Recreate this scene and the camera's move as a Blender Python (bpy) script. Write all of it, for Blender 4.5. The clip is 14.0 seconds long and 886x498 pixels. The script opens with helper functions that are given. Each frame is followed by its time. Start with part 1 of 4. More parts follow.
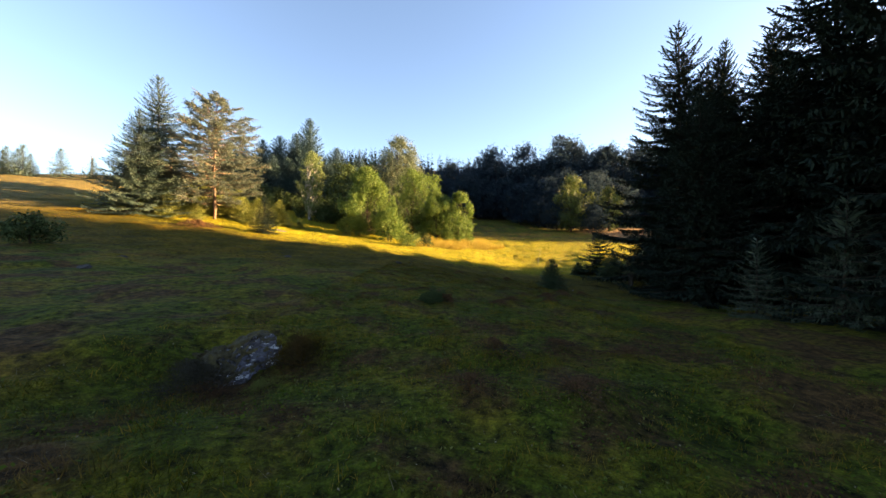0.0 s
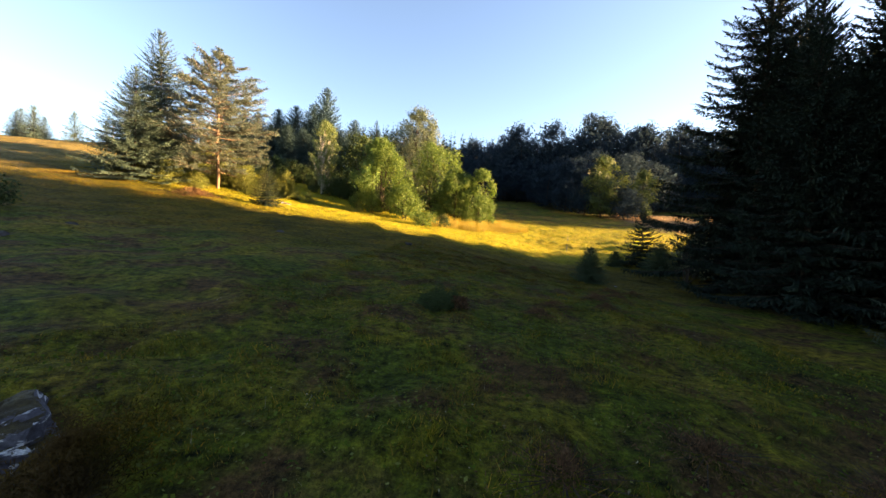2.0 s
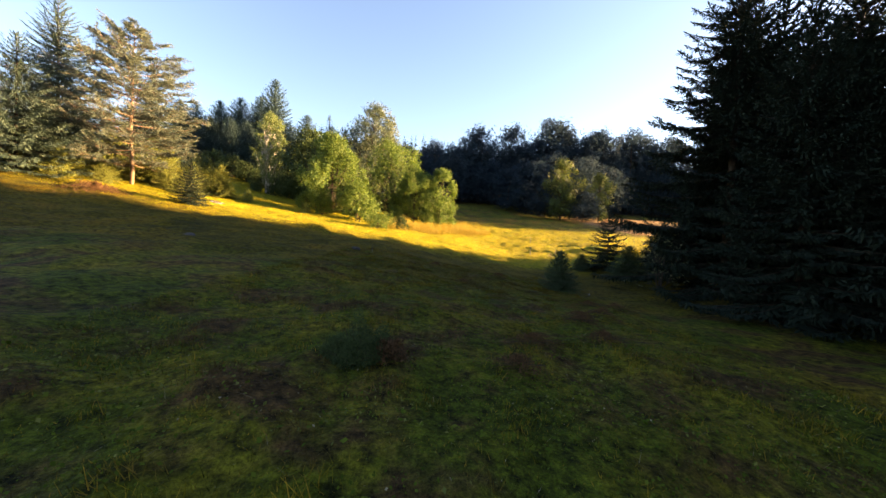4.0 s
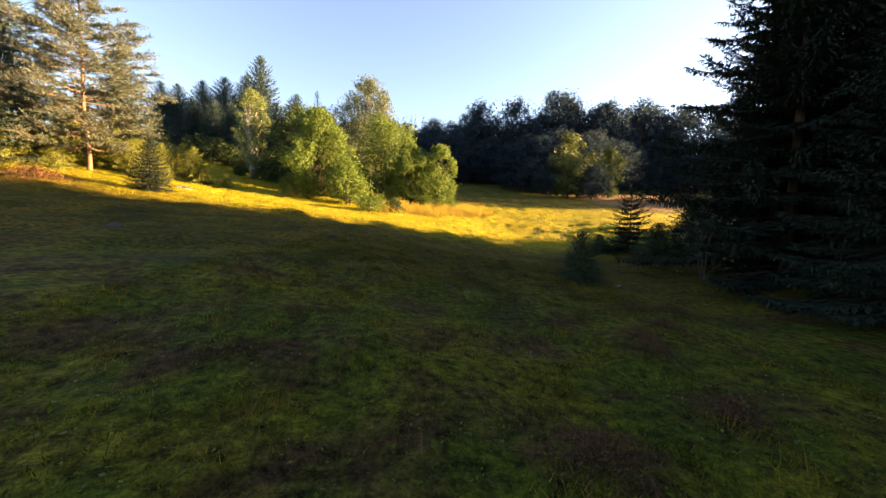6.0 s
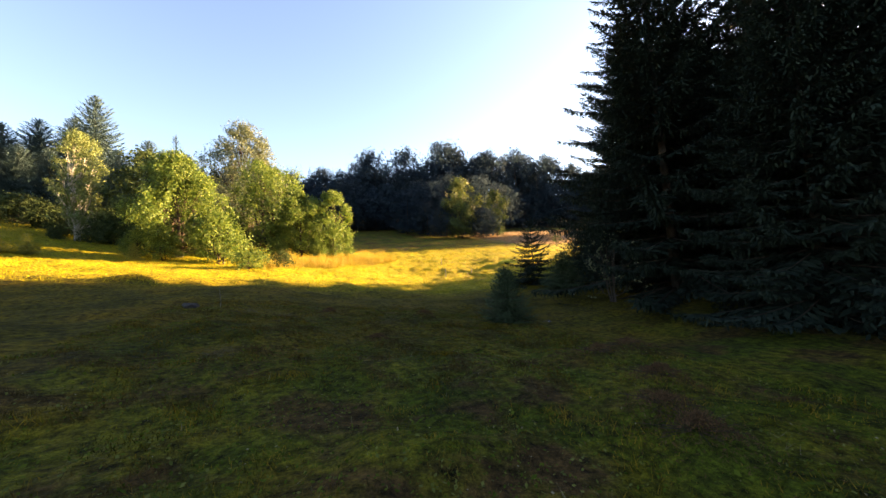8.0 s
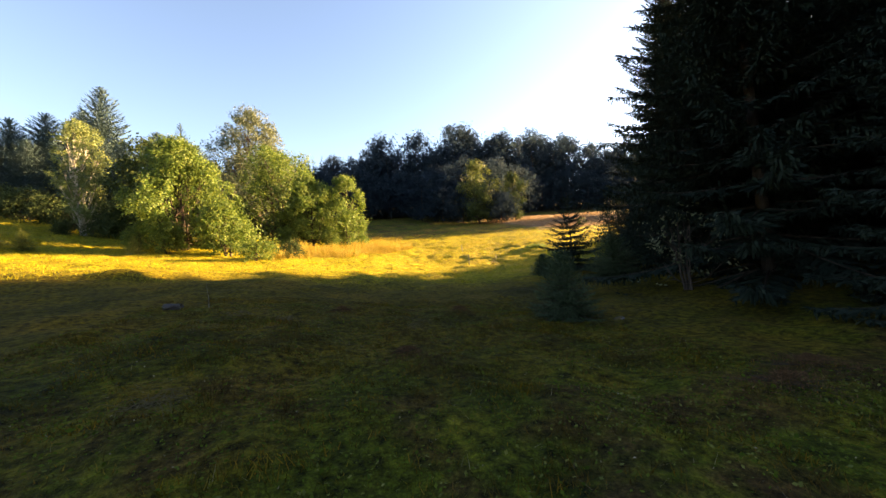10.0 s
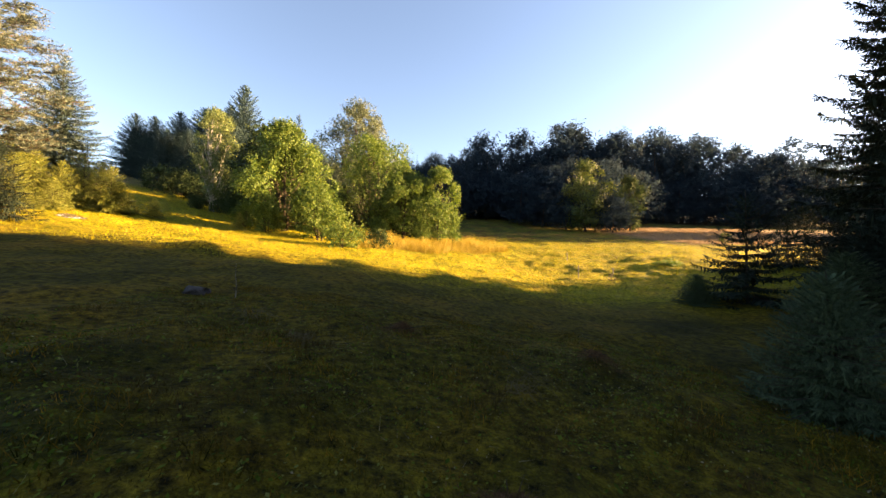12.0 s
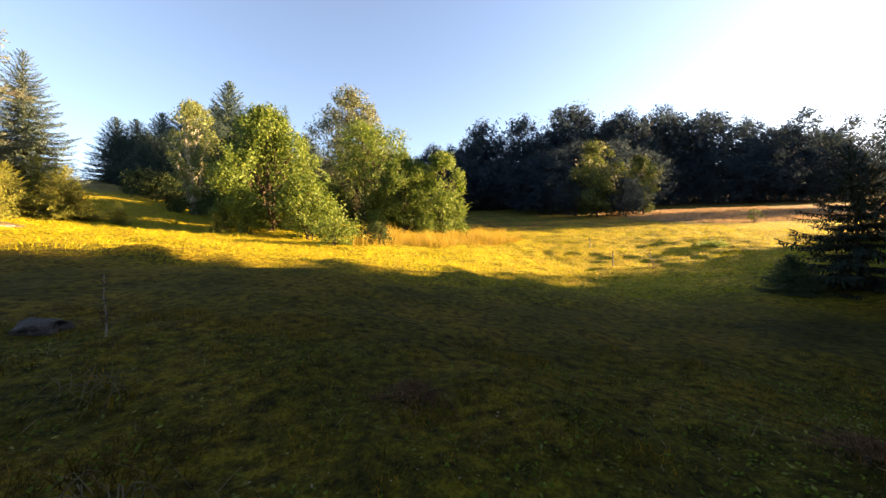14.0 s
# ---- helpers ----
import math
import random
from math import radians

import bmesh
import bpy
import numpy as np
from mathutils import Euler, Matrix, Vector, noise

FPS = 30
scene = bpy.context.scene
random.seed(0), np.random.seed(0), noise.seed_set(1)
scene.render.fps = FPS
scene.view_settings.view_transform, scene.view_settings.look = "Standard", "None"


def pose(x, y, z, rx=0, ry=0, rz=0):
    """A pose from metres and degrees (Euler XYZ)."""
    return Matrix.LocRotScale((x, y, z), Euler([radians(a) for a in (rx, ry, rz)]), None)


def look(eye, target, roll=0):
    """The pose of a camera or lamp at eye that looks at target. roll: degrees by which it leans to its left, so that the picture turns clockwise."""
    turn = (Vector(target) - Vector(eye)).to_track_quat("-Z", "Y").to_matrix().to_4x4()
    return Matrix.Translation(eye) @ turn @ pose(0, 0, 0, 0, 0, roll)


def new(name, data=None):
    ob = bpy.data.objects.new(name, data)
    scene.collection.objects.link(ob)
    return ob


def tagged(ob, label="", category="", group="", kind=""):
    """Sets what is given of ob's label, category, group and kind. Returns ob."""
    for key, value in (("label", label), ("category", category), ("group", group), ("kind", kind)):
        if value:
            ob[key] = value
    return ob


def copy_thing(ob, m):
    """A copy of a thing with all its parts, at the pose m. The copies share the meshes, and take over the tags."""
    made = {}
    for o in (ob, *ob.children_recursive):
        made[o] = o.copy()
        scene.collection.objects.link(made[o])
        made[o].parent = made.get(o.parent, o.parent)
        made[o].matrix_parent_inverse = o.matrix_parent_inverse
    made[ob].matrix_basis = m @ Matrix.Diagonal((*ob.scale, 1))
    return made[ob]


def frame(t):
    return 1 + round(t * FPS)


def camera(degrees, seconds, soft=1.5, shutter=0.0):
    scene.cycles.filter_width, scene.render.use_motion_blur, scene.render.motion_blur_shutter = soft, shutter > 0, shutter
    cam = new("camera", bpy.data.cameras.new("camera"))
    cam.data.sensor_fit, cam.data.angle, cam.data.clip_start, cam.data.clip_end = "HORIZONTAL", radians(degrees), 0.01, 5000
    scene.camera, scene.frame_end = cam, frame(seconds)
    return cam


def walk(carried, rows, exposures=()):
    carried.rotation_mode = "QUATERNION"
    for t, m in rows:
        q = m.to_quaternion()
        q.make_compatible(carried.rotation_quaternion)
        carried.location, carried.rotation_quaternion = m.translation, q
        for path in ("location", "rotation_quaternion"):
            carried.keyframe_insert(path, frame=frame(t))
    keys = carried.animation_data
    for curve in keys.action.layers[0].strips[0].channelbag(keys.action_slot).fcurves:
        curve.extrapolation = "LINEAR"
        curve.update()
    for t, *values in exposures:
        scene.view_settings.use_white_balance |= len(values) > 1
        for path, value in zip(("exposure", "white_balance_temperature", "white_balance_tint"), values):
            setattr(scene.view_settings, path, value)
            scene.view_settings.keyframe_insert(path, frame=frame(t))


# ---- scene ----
cam = camera(103.9, 14.0, 1.5)
PATH = [
    (0, (-0.12, -0.224, 1.451), (-0.031, 1.774, 1.464), 0.8),
    (0.5, (0.025, 0.681, 1.586), (0.068, 2.68, 1.629), -0.1),
    (1, (0.08, 1.647, 1.612), (0.05, 3.647, 1.601), 2.7),
    (1.5, (0.104, 2.384, 1.532), (0.144, 4.383, 1.521), 1.5),
    (2, (0.146, 3.216, 1.437), (0.131, 5.213, 1.339), 3.1),
    (2.5, (0.098, 3.912, 1.426), (0.127, 5.907, 1.285), 1.6),
    (2.7, (0.181, 4.069, 1.466), (0.301, 6.062, 1.353), 0.8),
    (4.8, (0.91, 7.173, 1.352), (1.179, 9.154, 1.326), 4.7),
    (5, (1.024, 7.464, 1.323), (1.334, 9.437, 1.428), 4.7),
    (5.5, (1.243, 8.305, 1.377), (1.398, 10.298, 1.324), 0.3),
    (6, (1.397, 9.034, 1.404), (1.575, 11.019, 1.235), 1.2),
    (6.5, (1.472, 9.612, 1.417), (1.681, 11.592, 1.232), 0.5),
    (7, (1.383, 10.186, 1.399), (1.588, 12.171, 1.273), -1.0),
    (7.5, (1.402, 10.699, 1.353), (1.953, 12.62, 1.431), -3.3),
    (7.7, (1.384, 10.906, 1.359), (2.121, 12.764, 1.428), -4.0),
    (9.8, (1.51, 13.384, 1.261), (2.23, 15.245, 1.388), -5.9),
    (10, (1.665, 13.803, 1.323), (2.332, 15.689, 1.339), -5.7),
    (10.5, (1.965, 14.733, 1.348), (2.527, 16.652, 1.386), -3.4),
    (11, (2.09, 15.48, 1.218), (2.678, 17.381, 1.426), -1.4),
    (11.5, (2.2, 16.542, 1.216), (2.568, 18.499, 1.401), -0.5),
    (12, (2.326, 17.512, 1.231), (2.481, 19.505, 1.29), 0.2),
    (12.5, (2.338, 18.375, 1.25), (2.368, 20.372, 1.343), 0.2),
    (13, (2.336, 19.184, 1.271), (2.312, 21.184, 1.305), 1.4),
    (13.5, (2.272, 20.011, 1.298), (2.351, 22.009, 1.344), 1.0),
    (14, (2.192, 20.72, 1.172), (2.334, 22.715, 1.204), -2.8),
]
walk(cam, [(t, look(eye, target, roll)) for t, eye, target, roll in PATH],
     exposures=[(0, 3.41, 7300, 14), (2.5, 3.53, 7500, 16), (5, 3.63, 7900, 18), (6.2, 3.58, 8000, 18), (7.2, 3.78, 8000, 18), (10, 3.63, 7900, 18), (12, 3.45, 7900, 18), (14, 3.48, 7900, 19)])

# ---- world, sun ----
SUN_AZ, SUN_EL = 83.0, 11.0  # degrees from +y towards +x, and above the horizon
SUN_DIR = Vector((math.sin(radians(SUN_AZ)) * math.cos(radians(SUN_EL)),
                  math.cos(radians(SUN_AZ)) * math.cos(radians(SUN_EL)), math.sin(radians(SUN_EL))))
world = bpy.data.worlds.new("sky")
scene.world = world
world.use_nodes = True
wn = world.node_tree.nodes
sky = wn.new("ShaderNodeTexSky")
sky.sky_type, sky.sun_disc = "NISHITA", False
sky.sun_elevation, sky.sun_rotation = radians(SUN_EL), radians(SUN_AZ)
sky.altitude, sky.air_density, sky.dust_density, sky.ozone_density = 2600, 1.0, 3.5, 1.5
wn["Background"].inputs["Strength"].default_value = 0.052
world.node_tree.links.new(sky.outputs[0], wn["Background"].inputs["Color"])
sun_data = bpy.data.lights.new("sun", "SUN")
sun_data.energy, sun_data.angle, sun_data.color = 5.0, radians(0.6), (1.0, 0.7, 0.35)
sun = new("sun", sun_data)
sun.matrix_world = look(SUN_DIR * 200, (0, 0, 0))


# ---- materials ----
def material(name):
    m = bpy.data.materials.new(name)
    m.use_nodes = True
    return m, m.node_tree.nodes, m.node_tree.links


def ramp(nodes, stops):
    r = nodes.new("ShaderNodeValToRGB")
    while len(r.color_ramp.elements) < len(stops):
        r.color_ramp.elements.new(0.5)
    for e, (p, c) in zip(r.color_ramp.elements, stops):
        e.position, e.color = p, (*c, 1)
    return r


def noise_node(nodes, links, scale, detail=4.0, rough=0.6, coord=None):
    n = nodes.new("ShaderNodeTexNoise")
    n.inputs["Scale"].default_value, n.inputs["Detail"].default_value = scale, detail
    n.inputs["Roughness"].default_value = rough
    if coord is None:
        coord = nodes.new("ShaderNodeTexCoord").outputs["Object"]
    links.new(coord, n.inputs["Vector"])
    return n


def mix_colour(nodes, links, fac, a, b, mode="MIX"):
    m = nodes.new("ShaderNodeMix")
    m.data_type, m.blend_type = "RGBA", mode
    for sock, value in ((m.inputs[0], fac), (m.inputs[6], a), (m.inputs[7], b)):
        if isinstance(value, bpy.types.NodeSocket):
            links.new(value, sock)
        else:
            sock.default_value = (*value, 1) if isinstance(value, tuple) else value
    return m.outputs[2]


def leaf_material(name, colours, glow=0.35, rough=0.6, patch=None, patch_scale=0.5, shine=0.25):
    """Foliage: every leaf takes its own colour, light shines through it in part."""
    m, nodes, links = material(name)
    geo = nodes.new("ShaderNodeNewGeometry")
    r = ramp(nodes, [(i / max(1, len(colours) - 1), c) for i, c in enumerate(colours)])
    links.new(geo.outputs["Random Per Island"], r.inputs[0])
    colour = r.outputs[0]
    if patch:
        n = noise_node(nodes, links, patch_scale, 3.0, 0.6, geo.outputs["Position"])
        f = ramp(nodes, [(0.47, (0, 0, 0)), (0.6, (1, 1, 1))])
        links.new(n.outputs[0], f.inputs[0])
        colour = mix_colour(nodes, links, f.outputs[0], colour, patch)
        n2 = noise_node(nodes, links, patch_scale * 2.1, 3.0, 0.6, geo.outputs["Position"])
        f2 = ramp(nodes, [(0.34, (0.42, 0.46, 0.5)), (0.5, (0.95, 0.95, 0.95)), (0.66, (1.75, 1.6, 1.3))])
        links.new(n2.outputs[0], f2.inputs[0])
        colour = mix_colour(nodes, links, 1.0, colour, f2.outputs[0], "MULTIPLY")
    b = nodes["Principled BSDF"]
    b.inputs["Roughness"].default_value = rough
    b.inputs["Specular IOR Level"].default_value = shine
    links.new(colour, b.inputs["Base Color"])
    t = nodes.new("ShaderNodeBsdfTranslucent")
    links.new(colour, t.inputs["Color"])
    mix = nodes.new("ShaderNodeMixShader")
    mix.inputs[0].default_value = glow
    links.new(b.outputs[0], mix.inputs[1])
    links.new(t.outputs[0], mix.inputs[2])
    links.new(mix.outputs[0], nodes["Material Output"].inputs["Surface"])
    return m


def rough_material(name, stops, scale, fine, bump=0.4, rough=0.9, stretch=(1, 1, 1), depth=0.02):
    """Bark, stone, earth: two scales of colour and a relief."""
    m, nodes, links = material(name)
    tc = nodes.new("ShaderNodeTexCoord")
    mp = nodes.new("ShaderNodeMapping")
    mp.inputs["Scale"].default_value = stretch
    links.new(tc.outputs["Object"], mp.inputs[0])
    a = noise_node(nodes, links, scale, 5.0, 0.62, mp.outputs[0])
    c = noise_node(nodes, links, fine, 6.0, 0.7, mp.outputs[0])
    r = ramp(nodes, stops)
    links.new(a.outputs[0], r.inputs[0])
    g = ramp(nodes, [(0.3, (0.55, 0.55, 0.55)), (0.7, (1.25, 1.25, 1.25))])
    links.new(c.outputs[0], g.inputs[0])
    colour = mix_colour(nodes, links, 1.0, r.outputs[0], g.outputs[0], "MULTIPLY")
    b = nodes["Principled BSDF"]
    b.inputs["Roughness"].default_value = rough
    b.inputs["Specular IOR Level"].default_value = 0.2
    links.new(colour, b.inputs["Base Color"])
    bp = nodes.new("ShaderNodeBump")
    bp.inputs["Strength"].default_value, bp.inputs["Distance"].default_value = bump, depth
    links.new(c.outputs[0], bp.inputs["Height"])
    links.new(bp.outputs[0], b.inputs["Normal"])
    return m


def smooth_mask(nodes, links, value, lo, hi):
    m = nodes.new("ShaderNodeMapRange")
    m.interpolation_type = "SMOOTHSTEP"
    links.new(value, m.inputs["Value"])
    m.inputs["From Min"].default_value, m.inputs["From Max"].default_value = lo, hi
    return m.outputs["Result"]


def maths(nodes, links, op, a, b):
    m = nodes.new("ShaderNodeMath")
    m.operation = op
    for sock, value in zip(m.inputs, (a, b)):
        if isinstance(value, bpy.types.NodeSocket):
            links.new(value, sock)
        else:
            sock.default_value = value
    return m.outputs[0]


def ground_material():
    """Pasture: greens, rusty patches, a brightened hay meadow beyond, a darkened hollow and a dry reddish field."""
    m, nodes, links = material("pasture")
    tc = nodes.new("ShaderNodeTexCoord").outputs["Object"]
    big = noise_node(nodes, links, 0.42, 5, 0.62, tc)
    mid = noise_node(nodes, links, 0.75, 5, 0.65, tc)
    fine = noise_node(nodes, links, 7.0, 6, 0.72, tc)
    speck = noise_node(nodes, links, 38.0, 4, 0.7, tc)
    r = ramp(nodes, [(0.3, (0.03, 0.046, 0.004)), (0.46, (0.072, 0.088, 0.007)), (0.56, (0.132, 0.118, 0.01)), (0.7, (0.165, 0.105, 0.014))])
    links.new(big.outputs[0], r.inputs[0])
    rust = ramp(nodes, [(0.48, (0, 0, 0)), (0.6, (0.9, 0.9, 0.9))])
    links.new(mid.outputs[0], rust.inputs[0])
    c1 = mix_colour(nodes, links, rust.outputs[0], r.outputs[0], (0.085, 0.042, 0.018))
    sep = nodes.new("ShaderNodeSeparateXYZ")
    links.new(tc, sep.inputs[0])
    wob = maths(nodes, links, "MULTIPLY", mid.outputs[0], 7.0)
    # the hay meadow: yellower grass, brightened to put the low sun into its colour
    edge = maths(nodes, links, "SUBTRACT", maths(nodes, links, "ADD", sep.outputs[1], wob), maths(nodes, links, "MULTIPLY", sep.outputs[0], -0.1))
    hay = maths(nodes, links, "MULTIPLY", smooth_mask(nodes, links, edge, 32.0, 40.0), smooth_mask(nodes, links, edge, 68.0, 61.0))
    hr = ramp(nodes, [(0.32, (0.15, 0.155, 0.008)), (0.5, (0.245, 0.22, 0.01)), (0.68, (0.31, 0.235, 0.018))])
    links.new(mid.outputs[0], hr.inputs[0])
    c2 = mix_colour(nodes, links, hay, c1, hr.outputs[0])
    # browner turf in the hollow, darkened to put its shade into the colour
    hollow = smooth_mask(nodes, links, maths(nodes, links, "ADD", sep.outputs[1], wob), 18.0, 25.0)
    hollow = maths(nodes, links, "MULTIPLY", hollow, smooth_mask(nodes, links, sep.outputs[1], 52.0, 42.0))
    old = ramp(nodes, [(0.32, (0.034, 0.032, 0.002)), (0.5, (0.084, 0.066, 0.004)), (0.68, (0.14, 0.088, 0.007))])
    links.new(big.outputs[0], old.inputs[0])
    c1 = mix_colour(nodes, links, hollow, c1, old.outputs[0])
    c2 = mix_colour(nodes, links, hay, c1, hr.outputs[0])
    # poorer, tanner grass on the hill
    hill = smooth_mask(nodes, links, maths(nodes, links, "SUBTRACT", sep.outputs[0], wob), -33.0, -44.0)
    tan = ramp(nodes, [(0.35, (0.13, 0.105, 0.03)), (0.65, (0.25, 0.19, 0.075))])
    links.new(mid.outputs[0], tan.inputs[0])
    c2 = mix_colour(nodes, links, hill, c2, tan.outputs[0])
    # tan tufts and bare spots in the hay
    tuft = noise_node(nodes, links, 2.6, 6, 0.75, tc)
    tf = ramp(nodes, [(0.52, (0, 0, 0)), (0.64, (0.5, 0.5, 0.5))])
    links.new(tuft.outputs[0], tf.inputs[0])
    c2 = mix_colour(nodes, links, maths(nodes, links, "MULTIPLY", tf.outputs[0], hay), c2, (0.27, 0.17, 0.022))
    fx = smooth_mask(nodes, links, maths(nodes, links, "ADD", sep.outputs[0], wob), 37.0, 42.0)
    fy = smooth_mask(nodes, links, maths(nodes, links, "ADD", sep.outputs[1], wob), 62.0, 67.0)
    end = smooth_mask(nodes, links, maths(nodes, links, "ADD", sep.outputs[1], wob), 96.0, 88.0)
    field = maths(nodes, links, "MULTIPLY", maths(nodes, links, "MULTIPLY", fx, fy), end)
    # darker brown ground under the far wood
    wood_floor = smooth_mask(nodes, links, maths(nodes, links, "ADD", sep.outputs[1], maths(nodes, links, "MULTIPLY", sep.outputs[0], 0.12)), 104.0, 108.0)
    c3 = mix_colour(nodes, links, wood_floor, mix_colour(nodes, links, field, c2, (0.23, 0.15, 0.095)), (0.05, 0.04, 0.025))
    g = ramp(nodes, [(0.34, (0.1, 0.1, 0.1)), (0.5, (0.75, 0.75, 0.72)), (0.68, (1.7, 1.65, 1.45))])
    links.new(fine.outputs[0], g.inputs[0])
    c4 = mix_colour(nodes, links, 1.0, c3, g.outputs[0], "MULTIPLY")
    g2 = ramp(nodes, [(0.35, (0.6, 0.6, 0.6)), (0.65, (1.3, 1.3, 1.3))])
    links.new(speck.outputs[0], g2.inputs[0])
    c5 = mix_colour(nodes, links, 1.0, c4, g2.outputs[0], "MULTIPLY")
    b = nodes["Principled BSDF"]
    b.inputs["Roughness"].default_value = 0.95
    b.inputs["Specular IOR Level"].default_value = 0.1
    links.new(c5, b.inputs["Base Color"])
    bp = nodes.new("ShaderNodeBump")
    bp.inputs["Strength"].default_value, bp.inputs["Distance"].default_value = 0.8, 0.07
    links.new(fine.outputs[0], bp.inputs["Height"])
    bq = nodes.new("ShaderNodeBump")
    bq.inputs["Strength"].default_value, bq.inputs["Distance"].default_value = 0.9, 0.2
    links.new(tuft.outputs[0], bq.inputs["Height"])
    links.new(bp.outputs[0], bq.inputs["Normal"])
    links.new(bq.outputs[0], b.inputs["Normal"])
    return m


def rock_material():
    """Bluish grey rock: dark cracks, white lichen streaks, brown-green moss on top and on one side."""
    m, nodes, links = material("mossy_rock")
    tc = nodes.new("ShaderNodeTexCoord").outputs["Object"]
    big = noise_node(nodes, links, 5.0, 6, 0.65, tc)
    fine = noise_node(nodes, links, 30.0, 6, 0.7, tc)
    moss = noise_node(nodes, links, 4.5, 6, 0.75, tc)
    warp = mix_colour(nodes, links, 0.3, tc, noise_node(nodes, links, 6.0, 3, 0.6, tc).outputs["Color"])
    cell = nodes.new("ShaderNodeTexVoronoi")
    cell.feature = "DISTANCE_TO_EDGE"
    cell.inputs["Scale"].default_value = 0.95
    links.new(warp, cell.inputs["Vector"])
    stretch = nodes.new("ShaderNodeMapping")
    stretch.inputs["Scale"].default_value = (1.0, 1.0, 3.0)
    stretch.inputs["Rotation"].default_value = (0.3, 0.5, 0.2)
    links.new(tc, stretch.inputs[0])
    lich = noise_node(nodes, links, 6.5, 5, 0.6, stretch.outputs[0])
    r = ramp(nodes, [(0.3, (0.06, 0.056, 0.07)), (0.5, (0.13, 0.122, 0.148)), (0.7, (0.23, 0.218, 0.26))])
    links.new(big.outputs[0], r.inputs[0])
    lf = ramp(nodes, [(0.58, (0, 0, 0)), (0.61, (1, 1, 1))])
    links.new(lich.outputs[0], lf.inputs[0])
    c1 = mix_colour(nodes, links, lf.outputs[0], r.outputs[0], (0.72, 0.7, 0.7))
    gap = ramp(nodes, [(0.0, (0.2, 0.18, 0.17)), (0.014, (1, 1, 1))])
    links.new(cell.outputs["Distance"], gap.inputs[0])
    c1 = mix_colour(nodes, links, 1.0, c1, gap.outputs[0], "MULTIPLY")
    geo = nodes.new("ShaderNodeNewGeometry")
    sep = nodes.new("ShaderNodeSeparateXYZ")
    links.new(geo.outputs["Normal"], sep.inputs[0])
    up = maths(nodes, links, "ADD", maths(nodes, links, "MULTIPLY", sep.outputs[2], 0.3), moss.outputs[0])
    up = maths(nodes, links, "SUBTRACT", up, maths(nodes, links, "MULTIPLY", sep.outputs[0], 0.36))
    place = nodes.new("ShaderNodeSeparateXYZ")
    links.new(tc, place.inputs[0])
    up = maths(nodes, links, "SUBTRACT", up, maths(nodes, links, "MULTIPLY", place.outputs[0], 0.3))
    up = maths(nodes, links, "ADD", up, maths(nodes, links, "MULTIPLY", maths(nodes, links, "SUBTRACT", place.outputs[2], 0.3), 0.7))
    mf = smooth_mask(nodes, links, up, 0.46, 0.54)
    mr = ramp(nodes, [(0.35, (0.036, 0.024, 0.009)), (0.55, (0.072, 0.052, 0.016)), (0.7, (0.125, 0.095, 0.026))])
    links.new(big.outputs[0], mr.inputs[0])
    c2 = mix_colour(nodes, links, mf, c1, mr.outputs[0])
    g = ramp(nodes, [(0.3, (0.5, 0.5, 0.5)), (0.7, (1.3, 1.3, 1.3))])
    links.new(fine.outputs[0], g.inputs[0])
    c3 = mix_colour(nodes, links, 1.0, c2, g.outputs[0], "MULTIPLY")
    b = nodes["Principled BSDF"]
    b.inputs["Roughness"].default_value = 0.8
    b.inputs["Specular IOR Level"].default_value = 0.3
    links.new(c3, b.inputs["Base Color"])
    relief = maths(nodes, links, "ADD", fine.outputs[0], maths(nodes, links, "MULTIPLY", gap.outputs[0], 0.8))
    bp = nodes.new("ShaderNodeBump")
    bp.inputs["Strength"].default_value, bp.inputs["Distance"].default_value = 1.0, 0.03
    links.new(relief, bp.inputs["Height"])
    links.new(bp.outputs[0], b.inputs["Normal"])
    return m


M_GROUND = ground_material()
# Near black: the wood's deep shade is put into the needle colour.
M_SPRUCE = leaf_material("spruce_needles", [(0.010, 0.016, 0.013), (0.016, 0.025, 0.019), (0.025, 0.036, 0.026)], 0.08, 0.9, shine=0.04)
# Needles made bluer to carry the haze and shade over the back row.
M_ROW = leaf_material("hazed_spruce_needles", [(0.031, 0.056, 0.062), (0.051, 0.086, 0.088), (0.078, 0.120, 0.111)], 0.15, 0.85, shine=0.08)
# Bright yellow-green: sunlight on the slope is put into the needle colour.
M_SAPLING = leaf_material("sunlit_sapling_needles", [(0.092, 0.121, 0.0225), (0.142, 0.160, 0.0309), (0.207, 0.205, 0.0468)], 0.25)
M_SPRUCE_PALE = leaf_material("pale_spruce_needles", [(0.035, 0.059, 0.0474), (0.055, 0.086, 0.0659), (0.085, 0.118, 0.0872)], 0.18)
M_PINE = leaf_material("pine_needles", [(0.060, 0.081, 0.0590), (0.097, 0.119, 0.0885), (0.141, 0.155, 0.1232)], 0.35)
M_LEAF = leaf_material("green_leaves", [(0.039, 0.080, 0.015), (0.080, 0.132, 0.024), (0.162, 0.206, 0.039)], 0.42)
M_SMALL = leaf_material("small_spruce_needles", [(0.026, 0.043, 0.025), (0.041, 0.066, 0.035), (0.066, 0.094, 0.049)], 0.15, 0.85, shine=0.06)
M_YOUNG = leaf_material("young_spruce_needles", [(0.026, 0.041, 0.026), (0.041, 0.058, 0.036), (0.060, 0.077, 0.048)], 0.15)
# The blue of distance haze is put into these leaves' colour.
M_FARLEAF = leaf_material("haze_tinted_leaves", [(0.021, 0.034, 0.048), (0.024, 0.040, 0.053), (0.028, 0.044, 0.057)], 0.5, 0.9, shine=0.03)
